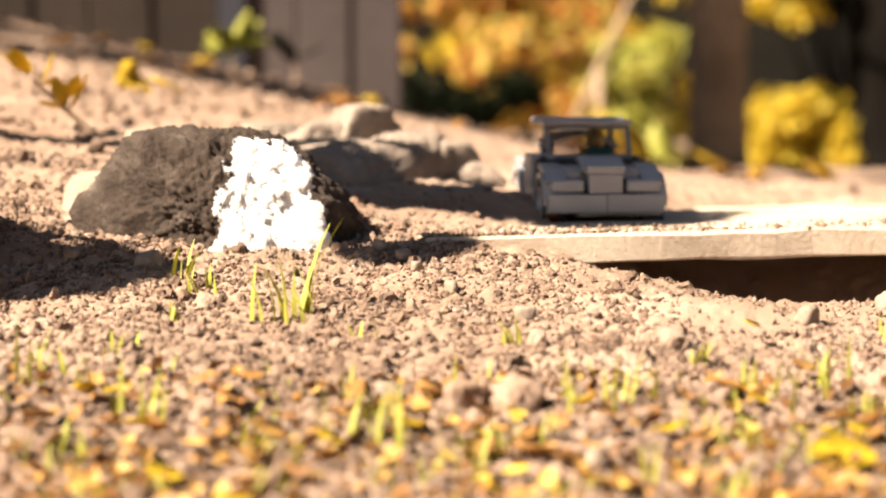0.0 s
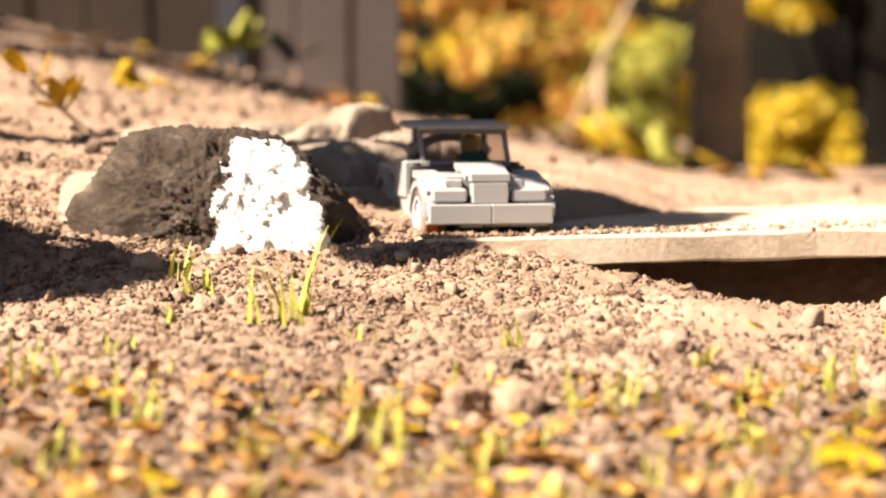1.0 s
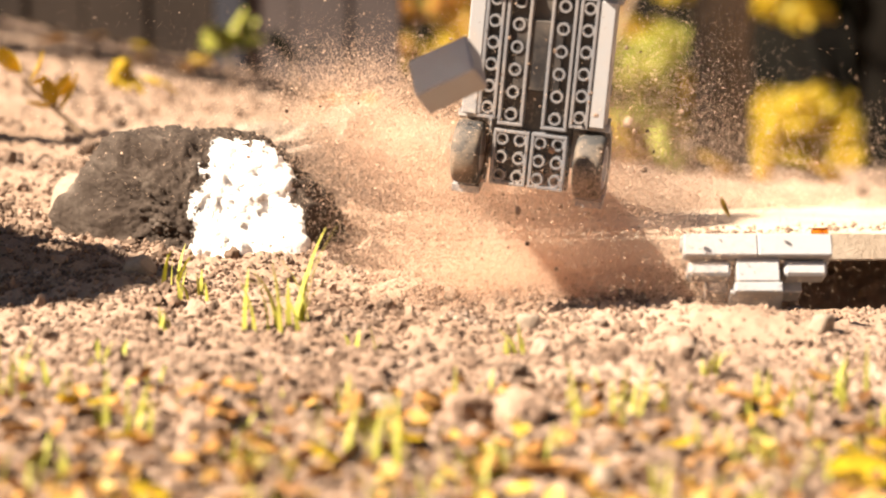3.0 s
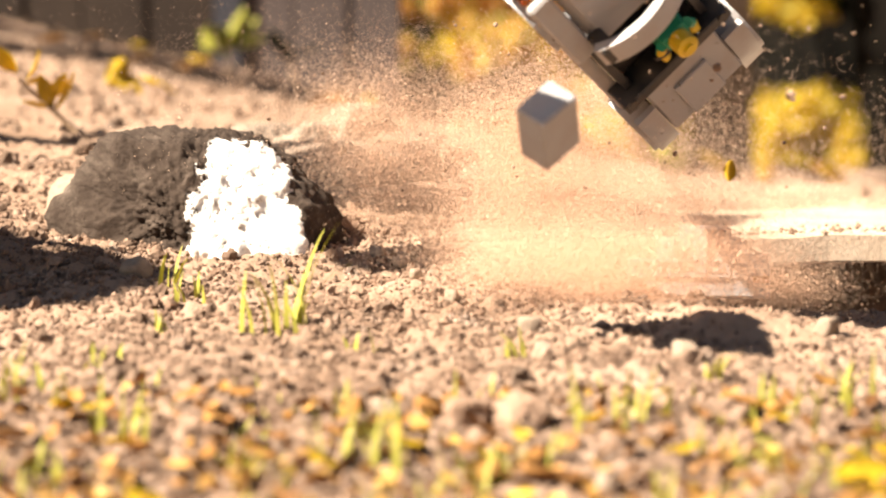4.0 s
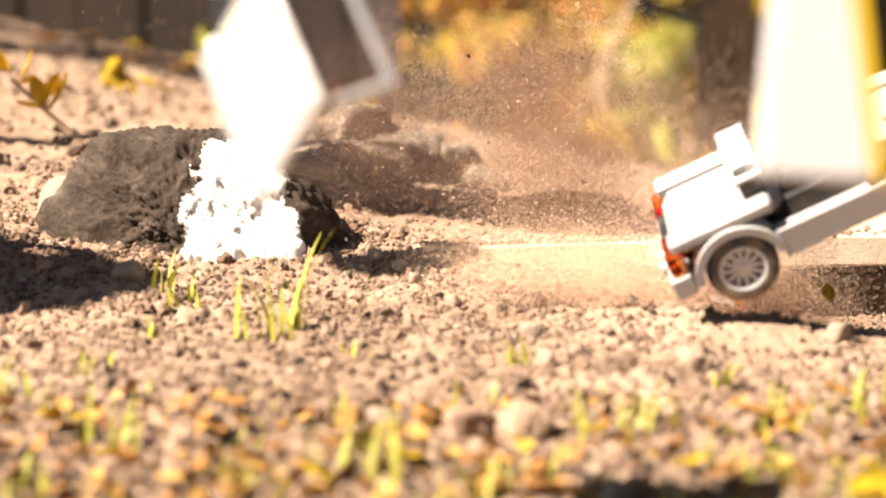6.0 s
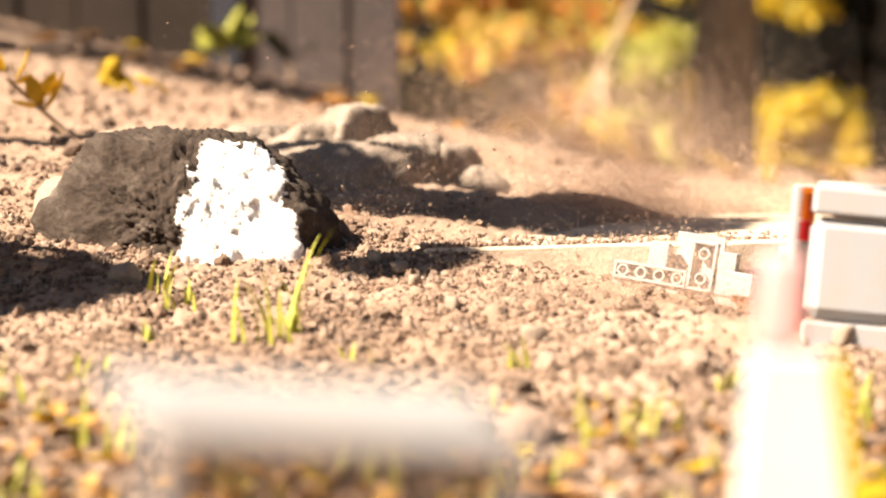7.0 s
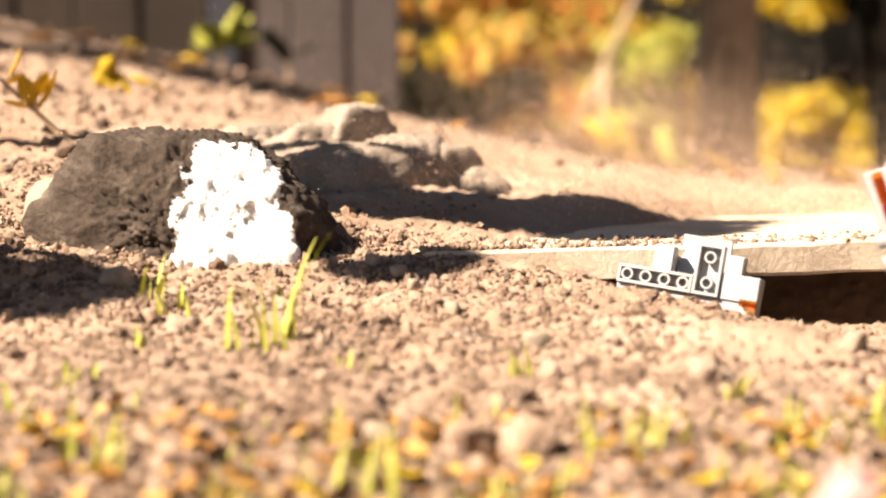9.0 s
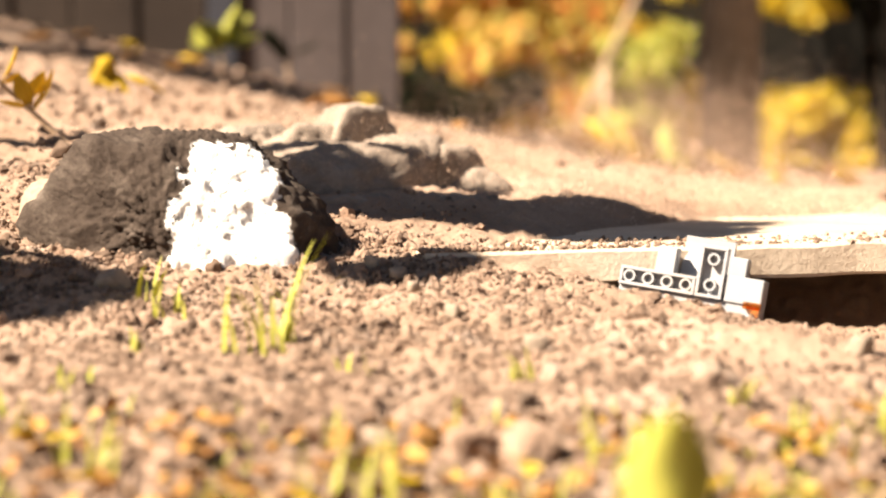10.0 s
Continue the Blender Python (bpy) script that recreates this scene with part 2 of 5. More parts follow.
def make_ground():
    xs, ys = axis_steps(-0.27, 0.27, 0.0026, 90), axis_steps(0.52, 1.30, 0.0026, 110)
    verts = []
    for y in ys:
        for x in xs:
            z = land(x, y)
            near = 1 - sm(1.3, 3.0, abs(y - 0.9) + max(0, abs(x) - 0.3))
            if near > 0:
                z += near * (0.0040 * abs(noise.noise(Vector((x * 120, y * 120, 4.1)))) + 0.0024 * noise.noise(Vector((x * 300, y * 300, 9.0))))
            verts.append((x, y, z))
    w = len(xs)
    faces = [(j * w + i, j * w + i + 1, (j + 1) * w + i + 1, (j + 1) * w + i) for j in range(len(ys) - 1) for i in range(w - 1)]
    me = bpy.data.meshes.new("ground")
    me.from_pydata(verts, [], faces)
    me.materials.append(SOIL)
    me.shade_smooth()
    tagged(new("ground", me), "dry sandy garden soil, crumbly and sunlit", "ground", kind="structure")


def ico(sub):
    bm = bmesh.new()
    bmesh.ops.create_icosphere(bm, subdivisions=sub, radius=1.0)
    v = np.array([p.co[:] for p in bm.verts])
    f = np.array([[p.index for p in q.verts] for q in bm.faces])
    bm.free()
    return v, f


def make_clods(name, label, count, rmin, rmax, y0, y1, sub, material, seed, power=2.2, keep=None):
    """Crumbs of soil strewn over the ground, one joined object."""
    rng = np.random.default_rng(seed)
    bv, bf = ico(sub)
    V, Fc, base = [], [], 0
    made = 0
    while made < count:
        y = rng.uniform(y0, y1)
        x = rng.uniform(-1, 1) * (0.235 * y + 0.02)
        if keep and rng.random() > keep(x, y):
            continue
        r = rmin + (rmax - rmin) * rng.random() ** power
        s = r * rng.uniform(0.65, 1.25, 3)
        jit = 1 + 0.42 * rng.uniform(-1, 1, (len(bv), 1))
        p = bv * jit * s
        a = rng.uniform(0, math.tau)
        c, q = math.cos(a), math.sin(a)
        p = p @ np.array([[c, -q, 0], [q, c, 0], [0, 0, 1]])
        V.append(p + np.array((x, y, land(x, y) + 0.001 + r * rng.uniform(0.0, 0.55))))
        Fc.append(bf + base)
        base += len(bv)
        made += 1
    me = bpy.data.meshes.new(name)
    me.from_pydata(np.concatenate(V).tolist(), [], np.concatenate(Fc).tolist())
    me.materials.append(material)
    return tagged(new(name, me), label, "soil", kind="stuff")


# ---------------------------------------------------------------- stones
def stone_mesh(name, planes, sub, rough, seed, material, soft=14.0, crumb=0.0):
    """A stone: the body inside a set of planes (normal, distance), with worn edges and pits."""
    bv, bf = ico(sub)
    ns = np.array([p[0] for p in planes], float)
    ns /= np.linalg.norm(ns, axis=1)[:, None]
    ds = np.array([p[1] for p in planes], float)
    k = np.clip(bv @ ns.T, 0, None) / ds
    rad = (np.sum(k ** soft, axis=1)) ** (-1 / soft)
    pts = bv * rad[:, None]
    size = float(np.mean(rad))
    out = []
    for p, d in zip(pts, bv):
        q = Vector(p) / size
        o = Vector((seed * 3.1, seed, 0))
        h = 0.055 * noise.noise(q * 2.3 + o) + 0.045 * noise.noise(q * 5.5 + o) + 0.035 * abs(noise.noise(q * 12 + o)) + 0.030 * noise.noise(q * 26 + o) + 0.026 * abs(noise.noise(q * 50 + o))
        if crumb:
            cell = noise.voronoi(q * 17 + o)[0]
            h += crumb * (1 - 0.75 * sm(-0.002, 0.012, p[0]) * sm(0.0, 0.015, -p[1])) * (0.055 * abs(noise.noise(q * 8 + o)) - 0.015 + 0.016 * (0.5 - cell[0]) + 0.03 * noise.noise(q * 38 + o))
        out.append(tuple(p + d * (h * rough * size)))
    me = bpy.data.meshes.new(name)
    me.from_pydata(out, [], bf.tolist())
    me.materials.append(material)
    me.shade_smooth()
    return new(name, me)


def random_planes(rng, size, count=13):
    res = []
    for _ in range(count):
        n = rng.normal(size=3)
        res.append((n, size * rng.uniform(0.72, 1.0)))
    return res + [((0, 0, -1), size * 0.6), ((0, 0, 1), size * 0.95), ((1, 0, 0), size), ((-1, 0, 0), size), ((0, 1, 0), size), ((0, -1, 0), size)]


make_ground()
big_rock = tagged(stone_mesh("rock", [
    ((-0.42, -0.89, -0.05), 0.025), ((0.22, -0.90, 0.36), 0.0314), ((0.86, -0.45, 0.22), 0.056), ((0.6, -0.1, 0.79), 0.0432),
    ((0.05, -0.1, 0.99), 0.0345), ((-0.75, -0.05, 0.66), 0.0525), ((-0.8, -0.3, -0.5), 0.060), ((0, 1, 0.1), 0.040), ((0, 0, -1), 0.034),
    ((-0.6, 0.7, 0.3), 0.05), ((0.6, 0.7, 0.3), 0.05)], 6, 1.25, 5, ROCK, 26.0, 1.0),
    "weathered rock, its sunlit face painted white and its shaded sides dark", "rock")
big_rock.matrix_world = pose(-0.111, 0.955, 0.022)

rng = np.random.default_rng(4)
STONES = [  # x, y, z, size, stretch in x, y, z
    (-0.112, 1.205, 0.050, 0.018, 1.3, 1.0, 0.8), (-0.088, 1.15, 0.026, 0.032, 1.3, 1.0, 0.95), (-0.058, 1.12, 0.018, 0.036, 1.2, 1.0, 1.0),
    (-0.050, 1.195, 0.036, 0.033, 0.80, 0.9, 1.1), (-0.026, 1.17, 0.024, 0.034, 0.90, 1.0, 1.05), (-0.004, 1.18, 0.020, 0.030, 0.85, 1.0, 1.05),
    (0.012, 1.17, 0.012, 0.026, 0.8, 1.0, 1.15), (-0.074, 1.19, 0.040, 0.024, 1.0, 1.0, 1.0), (-0.034, 1.09, 0.008, 0.026, 1.3, 1.0, 0.8),
    (0.026, 1.15, 0.004, 0.020, 1.2, 1.0, 0.8), (-0.008, 1.105, 0.004, 0.026, 1.2, 1.0, 0.9), (-0.070, 1.085, 0.004, 0.026, 1.3, 1.0, 0.9), (0.044, 1.165, 0.006, 0.014, 1.6, 1.0, 0.7)]
for x, y, z, s, ax, ay, az in STONES:
    st = stone_mesh("stone", random_planes(rng, s), 5, 1.5, x * 100, GREYSTONE, 20.0)
    st.matrix_world = pose(x, y, z, 0, 0, rng.uniform(0, 360)) @ Matrix.Diagonal((ax, ay, az, 1))
    tagged(st, "rough grey field stone in the soil behind the rock", "stone", "stones behind the rock")
# the last, largest stone is out of view, added to shade the soil at left
for x, y, z, s in ((-0.163, 0.992, 0.018, 0.022), (-0.152, 1.03, 0.046, 0.015), (-0.262, 0.905, 0.022, 0.050)):
    st = stone_mesh("stone", random_planes(rng, s), 4, 0.6, s * 500, PALE)
    st.matrix_world = pose(x, y, z, 0, 0, 40)
    tagged(st, "pale sunlit stone in the soil beside the dark rock; largest one added unseen for shade", "stone")
PEBBLES = [(0.0906, 0.755, -0.024, 0.0058), (-0.0191, 0.915, 0.003, 0.0034), (0.0075, 0.686, -0.032, 0.0078), (0.0255, 0.686, -0.031, 0.0088),
           (0.0504, 0.624, -0.041, 0.0042), (0.1500, 0.800, -0.016, 0.0050), (-0.135, 0.90, -0.004, 0.0070), (-0.020, 0.700, -0.030, 0.0042),
           (-0.012, 0.895, -0.003, 0.0030), (0.004, 0.860, -0.008, 0.0034), (0.205, 0.90, -0.008, 0.006), (-0.03, 0.93, 0.002, 0.0035), (0.034, 0.81, -0.015, 0.0042)]
for x, y, z, s in PEBBLES:
    clod = s > 0.007
    st = stone_mesh("pebble", random_planes(rng, s, 9), 4 if clod else 3, 3.2 if clod else 1.6, x * 900, CLOD if clod else PALE)
    st.matrix_world = pose(x, y, land(x, y) + 0.003, 0, 0, rng.uniform(0, 360))
    tagged(st, "rugged brown clod lying among the leaves" if clod else "small pale pebble lying on the crumbly soil", "clod" if clod else "pebble", "pebbles on the soil")

def crumb_density(x, y):
    """Crumbs lie in drifts, and not under or on the board."""
    if x > 0.02 and y > 0.925 + 0.19 * (x - 0.01) and y < 1.34:
        return 0.0
    if y > 1.0 and x > -0.09:
        return 0.10
    loose = 0.4 + 0.6 * sm(-0.25, 0.35, noise.noise(Vector((x * 22, y * 22, 3.0))))
    return loose * (1 - 0.65 * sm(0.04, 0.09, x) * sm(0.76, 0.80, y))


make_clods("soil_crumbs", "fine crumbs of dry sandy soil", 33000, 0.0004, 0.0016, 0.55, 1.12, 1, CLOD, 11, 2.0, crumb_density)
make_clods("soil_clods", "loose clods of dry sandy soil", 2200, 0.0011, 0.0036, 0.54, 1.05, 2, CLOD, 12, 4.0, crumb_density)
make_clods("far_soil_clods", "loose clods on the soil bank", 1500, 0.001, 0.0055, 1.05, 2.3, 1, CLOD, 13, 3.0, crumb_density)


def make_big_clods():
    """The larger clods, each a thing of its own; a few shapes shared."""
    r = np.random.default_rng(91)
    shapes = []
    for i in range(8):
        ob = stone_mesh("soil_clod", random_planes(r, 1.0, 11), 3, 4.5, 3.0 + i, CLOD, 12.0)
        ob.data.shade_flat()
        shapes.append(ob.data)
        bpy.data.objects.remove(ob)
    made = 0
    while made < 90:
        y = r.uniform(0.55, 1.0)
        x = r.uniform(-1, 1) * (0.22 * y + 0.01)
        if crumb_density(x, y) < 0.3 or abs(x + 0.11) < 0.08 and abs(y - 0.955) < 0.05:
            continue
        q = 0.0018 + 0.0034 * r.random() ** 3.5
        ob = new("soil_clod", shapes[made % 8])
        ob.matrix_world = pose(x, y, land(x, y) + q * 0.45, r.uniform(-25, 25), r.uniform(-25, 25), r.uniform(0, 360)) @ Matrix.Diagonal((q * r.uniform(0.8, 1.3), q, q * r.uniform(0.7, 1.0), 1))
        tagged(ob, "rough clod of dry tan soil", "clod", "larger soil clods")
        made += 1


make_big_clods()


# ---------------------------------------------------------------- board lying on the soil
def make_plank():
    root = new("board", None)
    tagged(root, "dusty wooden board lying propped on the soil", "board")
    bm = bmesh.new()
    add_box(bm, 0, 0.62, 0, 0.19, 0, 0.0140, 0.0010)
    for e in range(5):
        bmesh.ops.subdivide_edges(bm, edges=[q for q in bm.edges if q.calc_length() > 0.02], cuts=1)
    for v in bm.verts:
        p = v.co
        w = 0.0014 * noise.noise(Vector((p.x * 60, p.y * 60, p.z * 60))) + 0.0010 * noise.noise(Vector((p.x * 180, p.y * 180, p.z * 180)))
        v.co += Vector((w, w, w))
    part("slab", bm, PLANKWOOD, root)
    root.matrix_world = pose(-0.008, 0.944, -0.0055, 0.6, -0.6, 10)


make_plank()


def make_spill(count, seed):
    """Crumbs of soil lying on the low end of the board."""
    r = np.random.default_rng(seed)
    lie = pose(-0.008, 0.944, -0.0055, 0.6, -0.6, 10)
    bv, bf = ico(1)
    V, Fc = [], []
    for k in range(count):
        u, v = 0.30 * r.random() ** 2.2, 0.002 + 0.05 * r.random() ** 2.0
        q = 0.0004 + 0.0013 * r.random() ** 3
        c = lie @ Vector((u, v, 0.0142 + q * 0.4))
        V.append(np.array(c) + bv * q * r.uniform(0.6, 1.3, 3))
        Fc.append(bf + len(bv) * k)
    me = bpy.data.meshes.new("spilt_soil")
    me.from_pydata(np.concatenate(V).tolist(), [], np.concatenate(Fc).tolist())
    me.materials.append(CLOD)
    tagged(new("spilt_soil", me), "crumbs of soil spilt over the board", "soil", kind="stuff")


make_spill(1500, 17)


# ---------------------------------------------------------------- grass and fallen leaves
def blade(bm, base, height, lean, turn, width):
    """One bent, tapered grass blade with thickness."""
    n = 6
    d, s = Vector((math.cos(turn), math.sin(turn), 0)), Vector((-math.sin(turn), math.cos(turn), 0))
    rows = []
    for k in range(n + 1):
        t = k / n
        c = Vector(base) + d * (lean * t * t * height) + Vector((0, 0, height * (t - 0.25 * lean * t * t)))
        w = width * (1 - t ** 2) * 0.5 + 0.00012
        up = d * (w * 0.35)
        rows.append([bm.verts.new(c + s * w), bm.verts.new(c + up), bm.verts.new(c - s * w)])
    for a, b in zip(rows, rows[1:]):
        for j in range(2):
            bm.faces.new((a[j], a[j + 1], b[j + 1], b[j]))
        bm.faces.new((a[2], a[0], b[0], b[2]))


def tuft(x, y, blades, height, seed, label="yellow-green grass tuft growing in the dry soil", spread=0.006):
    r = random.Random(seed)
    root = new("grass_tuft", None)
    root.location = (x, y, land(x, y))
    tagged(root, label, "grass", "grass tufts")
    for _ in range(blades):
        bm = bmesh.new()
        blade(bm, (r.uniform(-spread, spread), r.uniform(-spread, spread), -0.002), height * r.uniform(0.6, 1.3), r.uniform(0.05, 0.7), r.uniform(0, math.tau), r.uniform(0.0011, 0.0024))
        part("blade", bm, GRASS, root)


TUFTS = [(-0.0689, 0.8054, 5, 0.022, 0.008), (-0.0567, 0.8157, 2, 0.031, 0.002), (-0.1182, 0.8766, 2, 0.014, 0.003), (-0.107, 0.862, 3, 0.010, 0.005),
         (-0.1061, 0.674, 4, 0.020, 0.006), (-0.0179, 0.6539, 7, 0.018, 0.010), (0.0602, 0.6843, 8, 0.017, 0.011), (0.1400, 0.7147, 5, 0.017, 0.008),
         (0.0967, 0.7348, 2, 0.012, 0.002), (-0.1551, 0.7145, 4, 0.016, 0.006), (0.0029, 0.6134, 7, 0.016, 0.008), (-0.113, 0.81, 2, 0.009, 0.003),
         (-0.031, 0.78, 2, 0.009, 0.004), (-0.125, 0.745, 3, 0.008, 0.004), (0.116, 0.69, 4, 0.014, 0.008), (-0.035, 0.645, 4, 0.016, 0.008), (0.028, 0.77, 2, 0.010, 0.003), (0.19, 0.78, 4, 0.014, 0.008)]
for i, (x, y, n, h, sp) in enumerate(TUFTS):
    tuft(x, y, n + 4, h * 1.2, 50 + i, spread=sp * 1.5)
rr = random.Random(77)
for i in range(40):
    y = rr.uniform(0.56, 0.73)
    tuft(rr.uniform(-0.2, 0.2) * (y + 0.1), y, rr.randint(2, 5), rr.uniform(0.007, 0.014), 90 + i, "short yellowed grass sprouting from the soil", 0.007)


def leaf_mesh(bm, length, width, curl, at=Matrix.Identity(4), n=8):
    """A leaf blade with a folded midrib, thick enough to have two sides."""
    rows = []
    for k in range(n + 1):
        t = k / n
        w = width * 0.5 * math.sin(math.pi * min(1, t * 0.94 + 0.03)) ** 0.8
        z = curl * length * (t - 0.5) ** 2
        y = length * (t - 0.5)
        rows.append([bm.verts.new(at @ Vector(p)) for p in ((-w, y, z + w * 0.3), (0, y, z), (w, y, z + w * 0.3), (0, y, z - length * 0.012))])
    for a, b in zip(rows, rows[1:]):
        for j in range(4):
            bm.faces.new((a[j], a[(j + 1) % 4], b[(j + 1) % 4], b[j]))


def fallen_leaf(x, y, lift, length, material, label, rx, ry, rz, curl=0.5):
    bm = bmesh.new()
    leaf_mesh(bm, length, length * 0.72, curl * 0.5)
    ob = part("fallen_leaf", fix(bm), material, smooth=True)
    ob.matrix_world = pose(x, y, land(x, y) + lift, rx, ry, rz)
    return tagged(ob, label, "leaf", "fallen leaves")


for i in range(30):
    y = rr.uniform(0.555, 0.655)
    tuft(rr.uniform(-0.2, 0.21) * (y + 0.1), y, rr.randint(3, 6), rr.uniform(0.009, 0.017), 150 + i, "yellow-green grass sprouting among fallen leaves", 0.008)
LITTER = leafy("leaf_litter", [(0, (0.16, 0.075, 0.03)), (0.4, (0.36, 0.17, 0.055)), (0.7, (0.56, 0.30, 0.08)), (0.9, (0.66, 0.42, 0.14)), (1, (0.70, 0.52, 0.08))], 0.3)


def make_litter(count, seed):
    """Broken bits of dead leaves lying thick on the nearest soil."""
    r = random.Random(seed)
    bm = bmesh.new()
    for _ in range(count):
        y = 0.53 + 0.19 * r.random() ** 1.5
        x = r.uniform(-0.235, 0.235) * (y + 0.06)
        size = r.uniform(0.0035, 0.0095)
        m = pose(x, y, land(x, y) + r.uniform(0.002, 0.006), r.uniform(-45, 45), r.uniform(-45, 45), r.uniform(0, 360))
        leaf_mesh(bm, size, size * r.uniform(0.4, 0.8), r.uniform(-0.6, 1.2), m, 4)
    tagged(part("leaf_litter", fix(bm), LITTER), "broken orange and brown leaf litter on the soil", "leaf litter", kind="stuff")


make_litter(1100, 63)
YL, BL = "yellow autumn leaf lying on the soil", "curled brown autumn leaf lying on the soil"
fallen_leaf(0.128, 0.607, 0.005, 0.022, YLEAF, YL, 8, -38, 84)
fallen_leaf(0.100, 0.690, 0.006, 0.016, BLEAF, BL, 20, 25, 60, 1.2)
fallen_leaf(0.135, 0.725, 0.006, 0.013, BLEAF, BL, 15, -25, 120, 1.2)
fallen_leaf(0.160, 0.66, 0.004, 0.017, BLEAF, BL, 15, 15, 20, 1.0)
fallen_leaf(-0.005, 0.70, 0.004, 0.014, BLEAF, BL, 15, -15, 20, 1.0)
fallen_leaf(-0.06, 0.655, 0.004, 0.013, BLEAF, BL, 25, -15, 70, 1.0)
fallen_leaf(-0.14, 0.66, 0.004, 0.014, BLEAF, BL, 15, 20, 140, 1.0)
fallen_leaf(0.03, 0.625, 0.004, 0.017, BLEAF, BL, 5, 20, 100, 1.0)
fallen_leaf(-0.10, 0.625, 0.004, 0.016, BLEAF, BL, 5, 12, 30, 1.0)
rr = random.Random(5)
for i in range(90):
    y = rr.uniform(0.56, 0.70)
    fallen_leaf(rr.uniform(-0.21, 0.21) * (y + 0.1), y, 0.005, rr.uniform(0.006, 0.014), *rr.choice(((BLEAF, BL), (BLEAF, BL), (YLEAF, YL))), rr.uniform(-25, 25), rr.uniform(-25, 25), rr.uniform(0, 360), rr.uniform(0.3, 1.2))
for i in range(30):
    y = rr.uniform(1.6, 2.5)
    fallen_leaf(rr.uniform(-0.2, 0.2) * y, y, 0.006, rr.uniform(0.016, 0.034), *rr.choice(((BLEAF, BL), (YLEAF, YL), (BLEAF, BL))), rr.uniform(-25, 25), rr.uniform(-25, 25), rr.uniform(0, 360), rr.uniform(0.3, 1.2))
fallen_leaf(0.183, 2.20, 0.024, 0.075, YLEAF, YL, 55, 10, 80)
fallen_leaf(0.205, 2.21, 0.022, 0.060, YLEAF, YL, 60, -20, 60)
fallen_leaf(0.160, 2.19, 0.020, 0.055, YLEAF, YL, 50, 30, 100)
fallen_leaf(0.140, 2.15, 0.012, 0.050, BLEAF, BL, 20, 10, 40)
fallen_leaf(0.215, 2.25, 0.012, 0.050, YLEAF, YL, 35, 10, 110)
fallen_leaf(0.304, 2.28, 0.010, 0.060, YLEAF, YL, 25, -10, 95)
fallen_leaf(0.100, 2.05, 0.010, 0.040, BLEAF, BL, 25, -10, 95)
fallen_leaf(0.255, 2.40, 0.035, 0.050, LIME, "pale green leaf standing on the soil", 70, 0, 10)
fallen_leaf(-0.236, 1.50, 0.011, 0.026, YLEAF, YL, 75, 35, 20)
fallen_leaf(-0.229, 1.50, 0.006, 0.026, YLEAF, YL, 40, -30, 60)
fallen_leaf(-0.205, 1.49, 0.008, 0.030, YLEAF, YL, 25, 10, 100)
fallen_leaf(0.34, 2.0, 0.008, 0.050, BLEAF, BL, 15, 10, 100)


# ---------------------------------------------------------------- plants on the bank
def sprig(x, y, stem, count, size, material, label, seed, lean=0.3):
    r = random.Random(seed)
    root = new("plant", None)
    root.location = (x, y, land(x, y))
    tagged(root, label, "plant")
    bm = bmesh.new()
    tip = Vector((-lean * stem, 0, stem))
    add_tube(bm, (0, 0, -0.005), tip, 0.0022, 0.0010, 8)
    part("stem", fix(bm), PALETWIG, root)
    for k in range(count):
        t = r.uniform(0.45, 1.05)
        bm = bmesh.new()
        m = Matrix.Translation(tip * t) @ pose(0, 0, 0, r.uniform(10, 70), r.uniform(-30, 30), r.uniform(0, 360)) @ Matrix.Translation((0, size * 0.5, 0))
        leaf_mesh(bm, size * r.uniform(0.7, 1.1), size * 0.42, 0.4, m)
        part("leaf", fix(bm), material, root)


sprig(-0.202, 1.20, 0.036, 9, 0.024, YLEAF, "yellow weed leaning on the sandy bank", 3, 1.22)
sprig(-0.205, 2.02, 0.030, 9, 0.045, LIME, "yellow-green weed in front of the wooden wall", 4, 0.2)
sprig(-0.150, 2.10, 0.030, 5, 0.040, SHADED_GREEN, "dark green weed in front of the wooden wall", 6, 0.1)
sprig(-0.46, 2.10, 0.030, 9, 0.055, GOLD, "golden weed at the top of the bank", 5, 0.2)


# ---------------------------------------------------------------- wooden wall on the bank
def make_wall():
    root = tagged(new("shed_wall", None), "weathered wooden shed wall in the shade behind the bank", "wall", kind="structure")
    x = -0.592
    i = 0
    for width, mat, top in ((0.06, BOARDS_RED, 0.8), (0.07, BOARDS_RED, 0.8), (0.065, BOARDS_RED, 0.8), (0.07, BOARDS_RED, 0.8), (0.075, BOARDS_RED, 0.8), (0.033, BLUEPOST, 0.8),
                            (0.055, BOARDS_GREY, 0.8), (0.06, BOARDS_GREY, 0.8), (0.058, BOARDS_GREY, 0.8)):
        bm = bmesh.new()
        off = 0.012 if mat is BLUEPOST else 0.004 * (i % 2)
        add_box(bm, x + 0.001, x + width - 0.001, 2.30 - off, 2.33, -0.05, top, 0.002)
        part("board", bm, mat, root)
        x += width
        i += 1


make_wall()


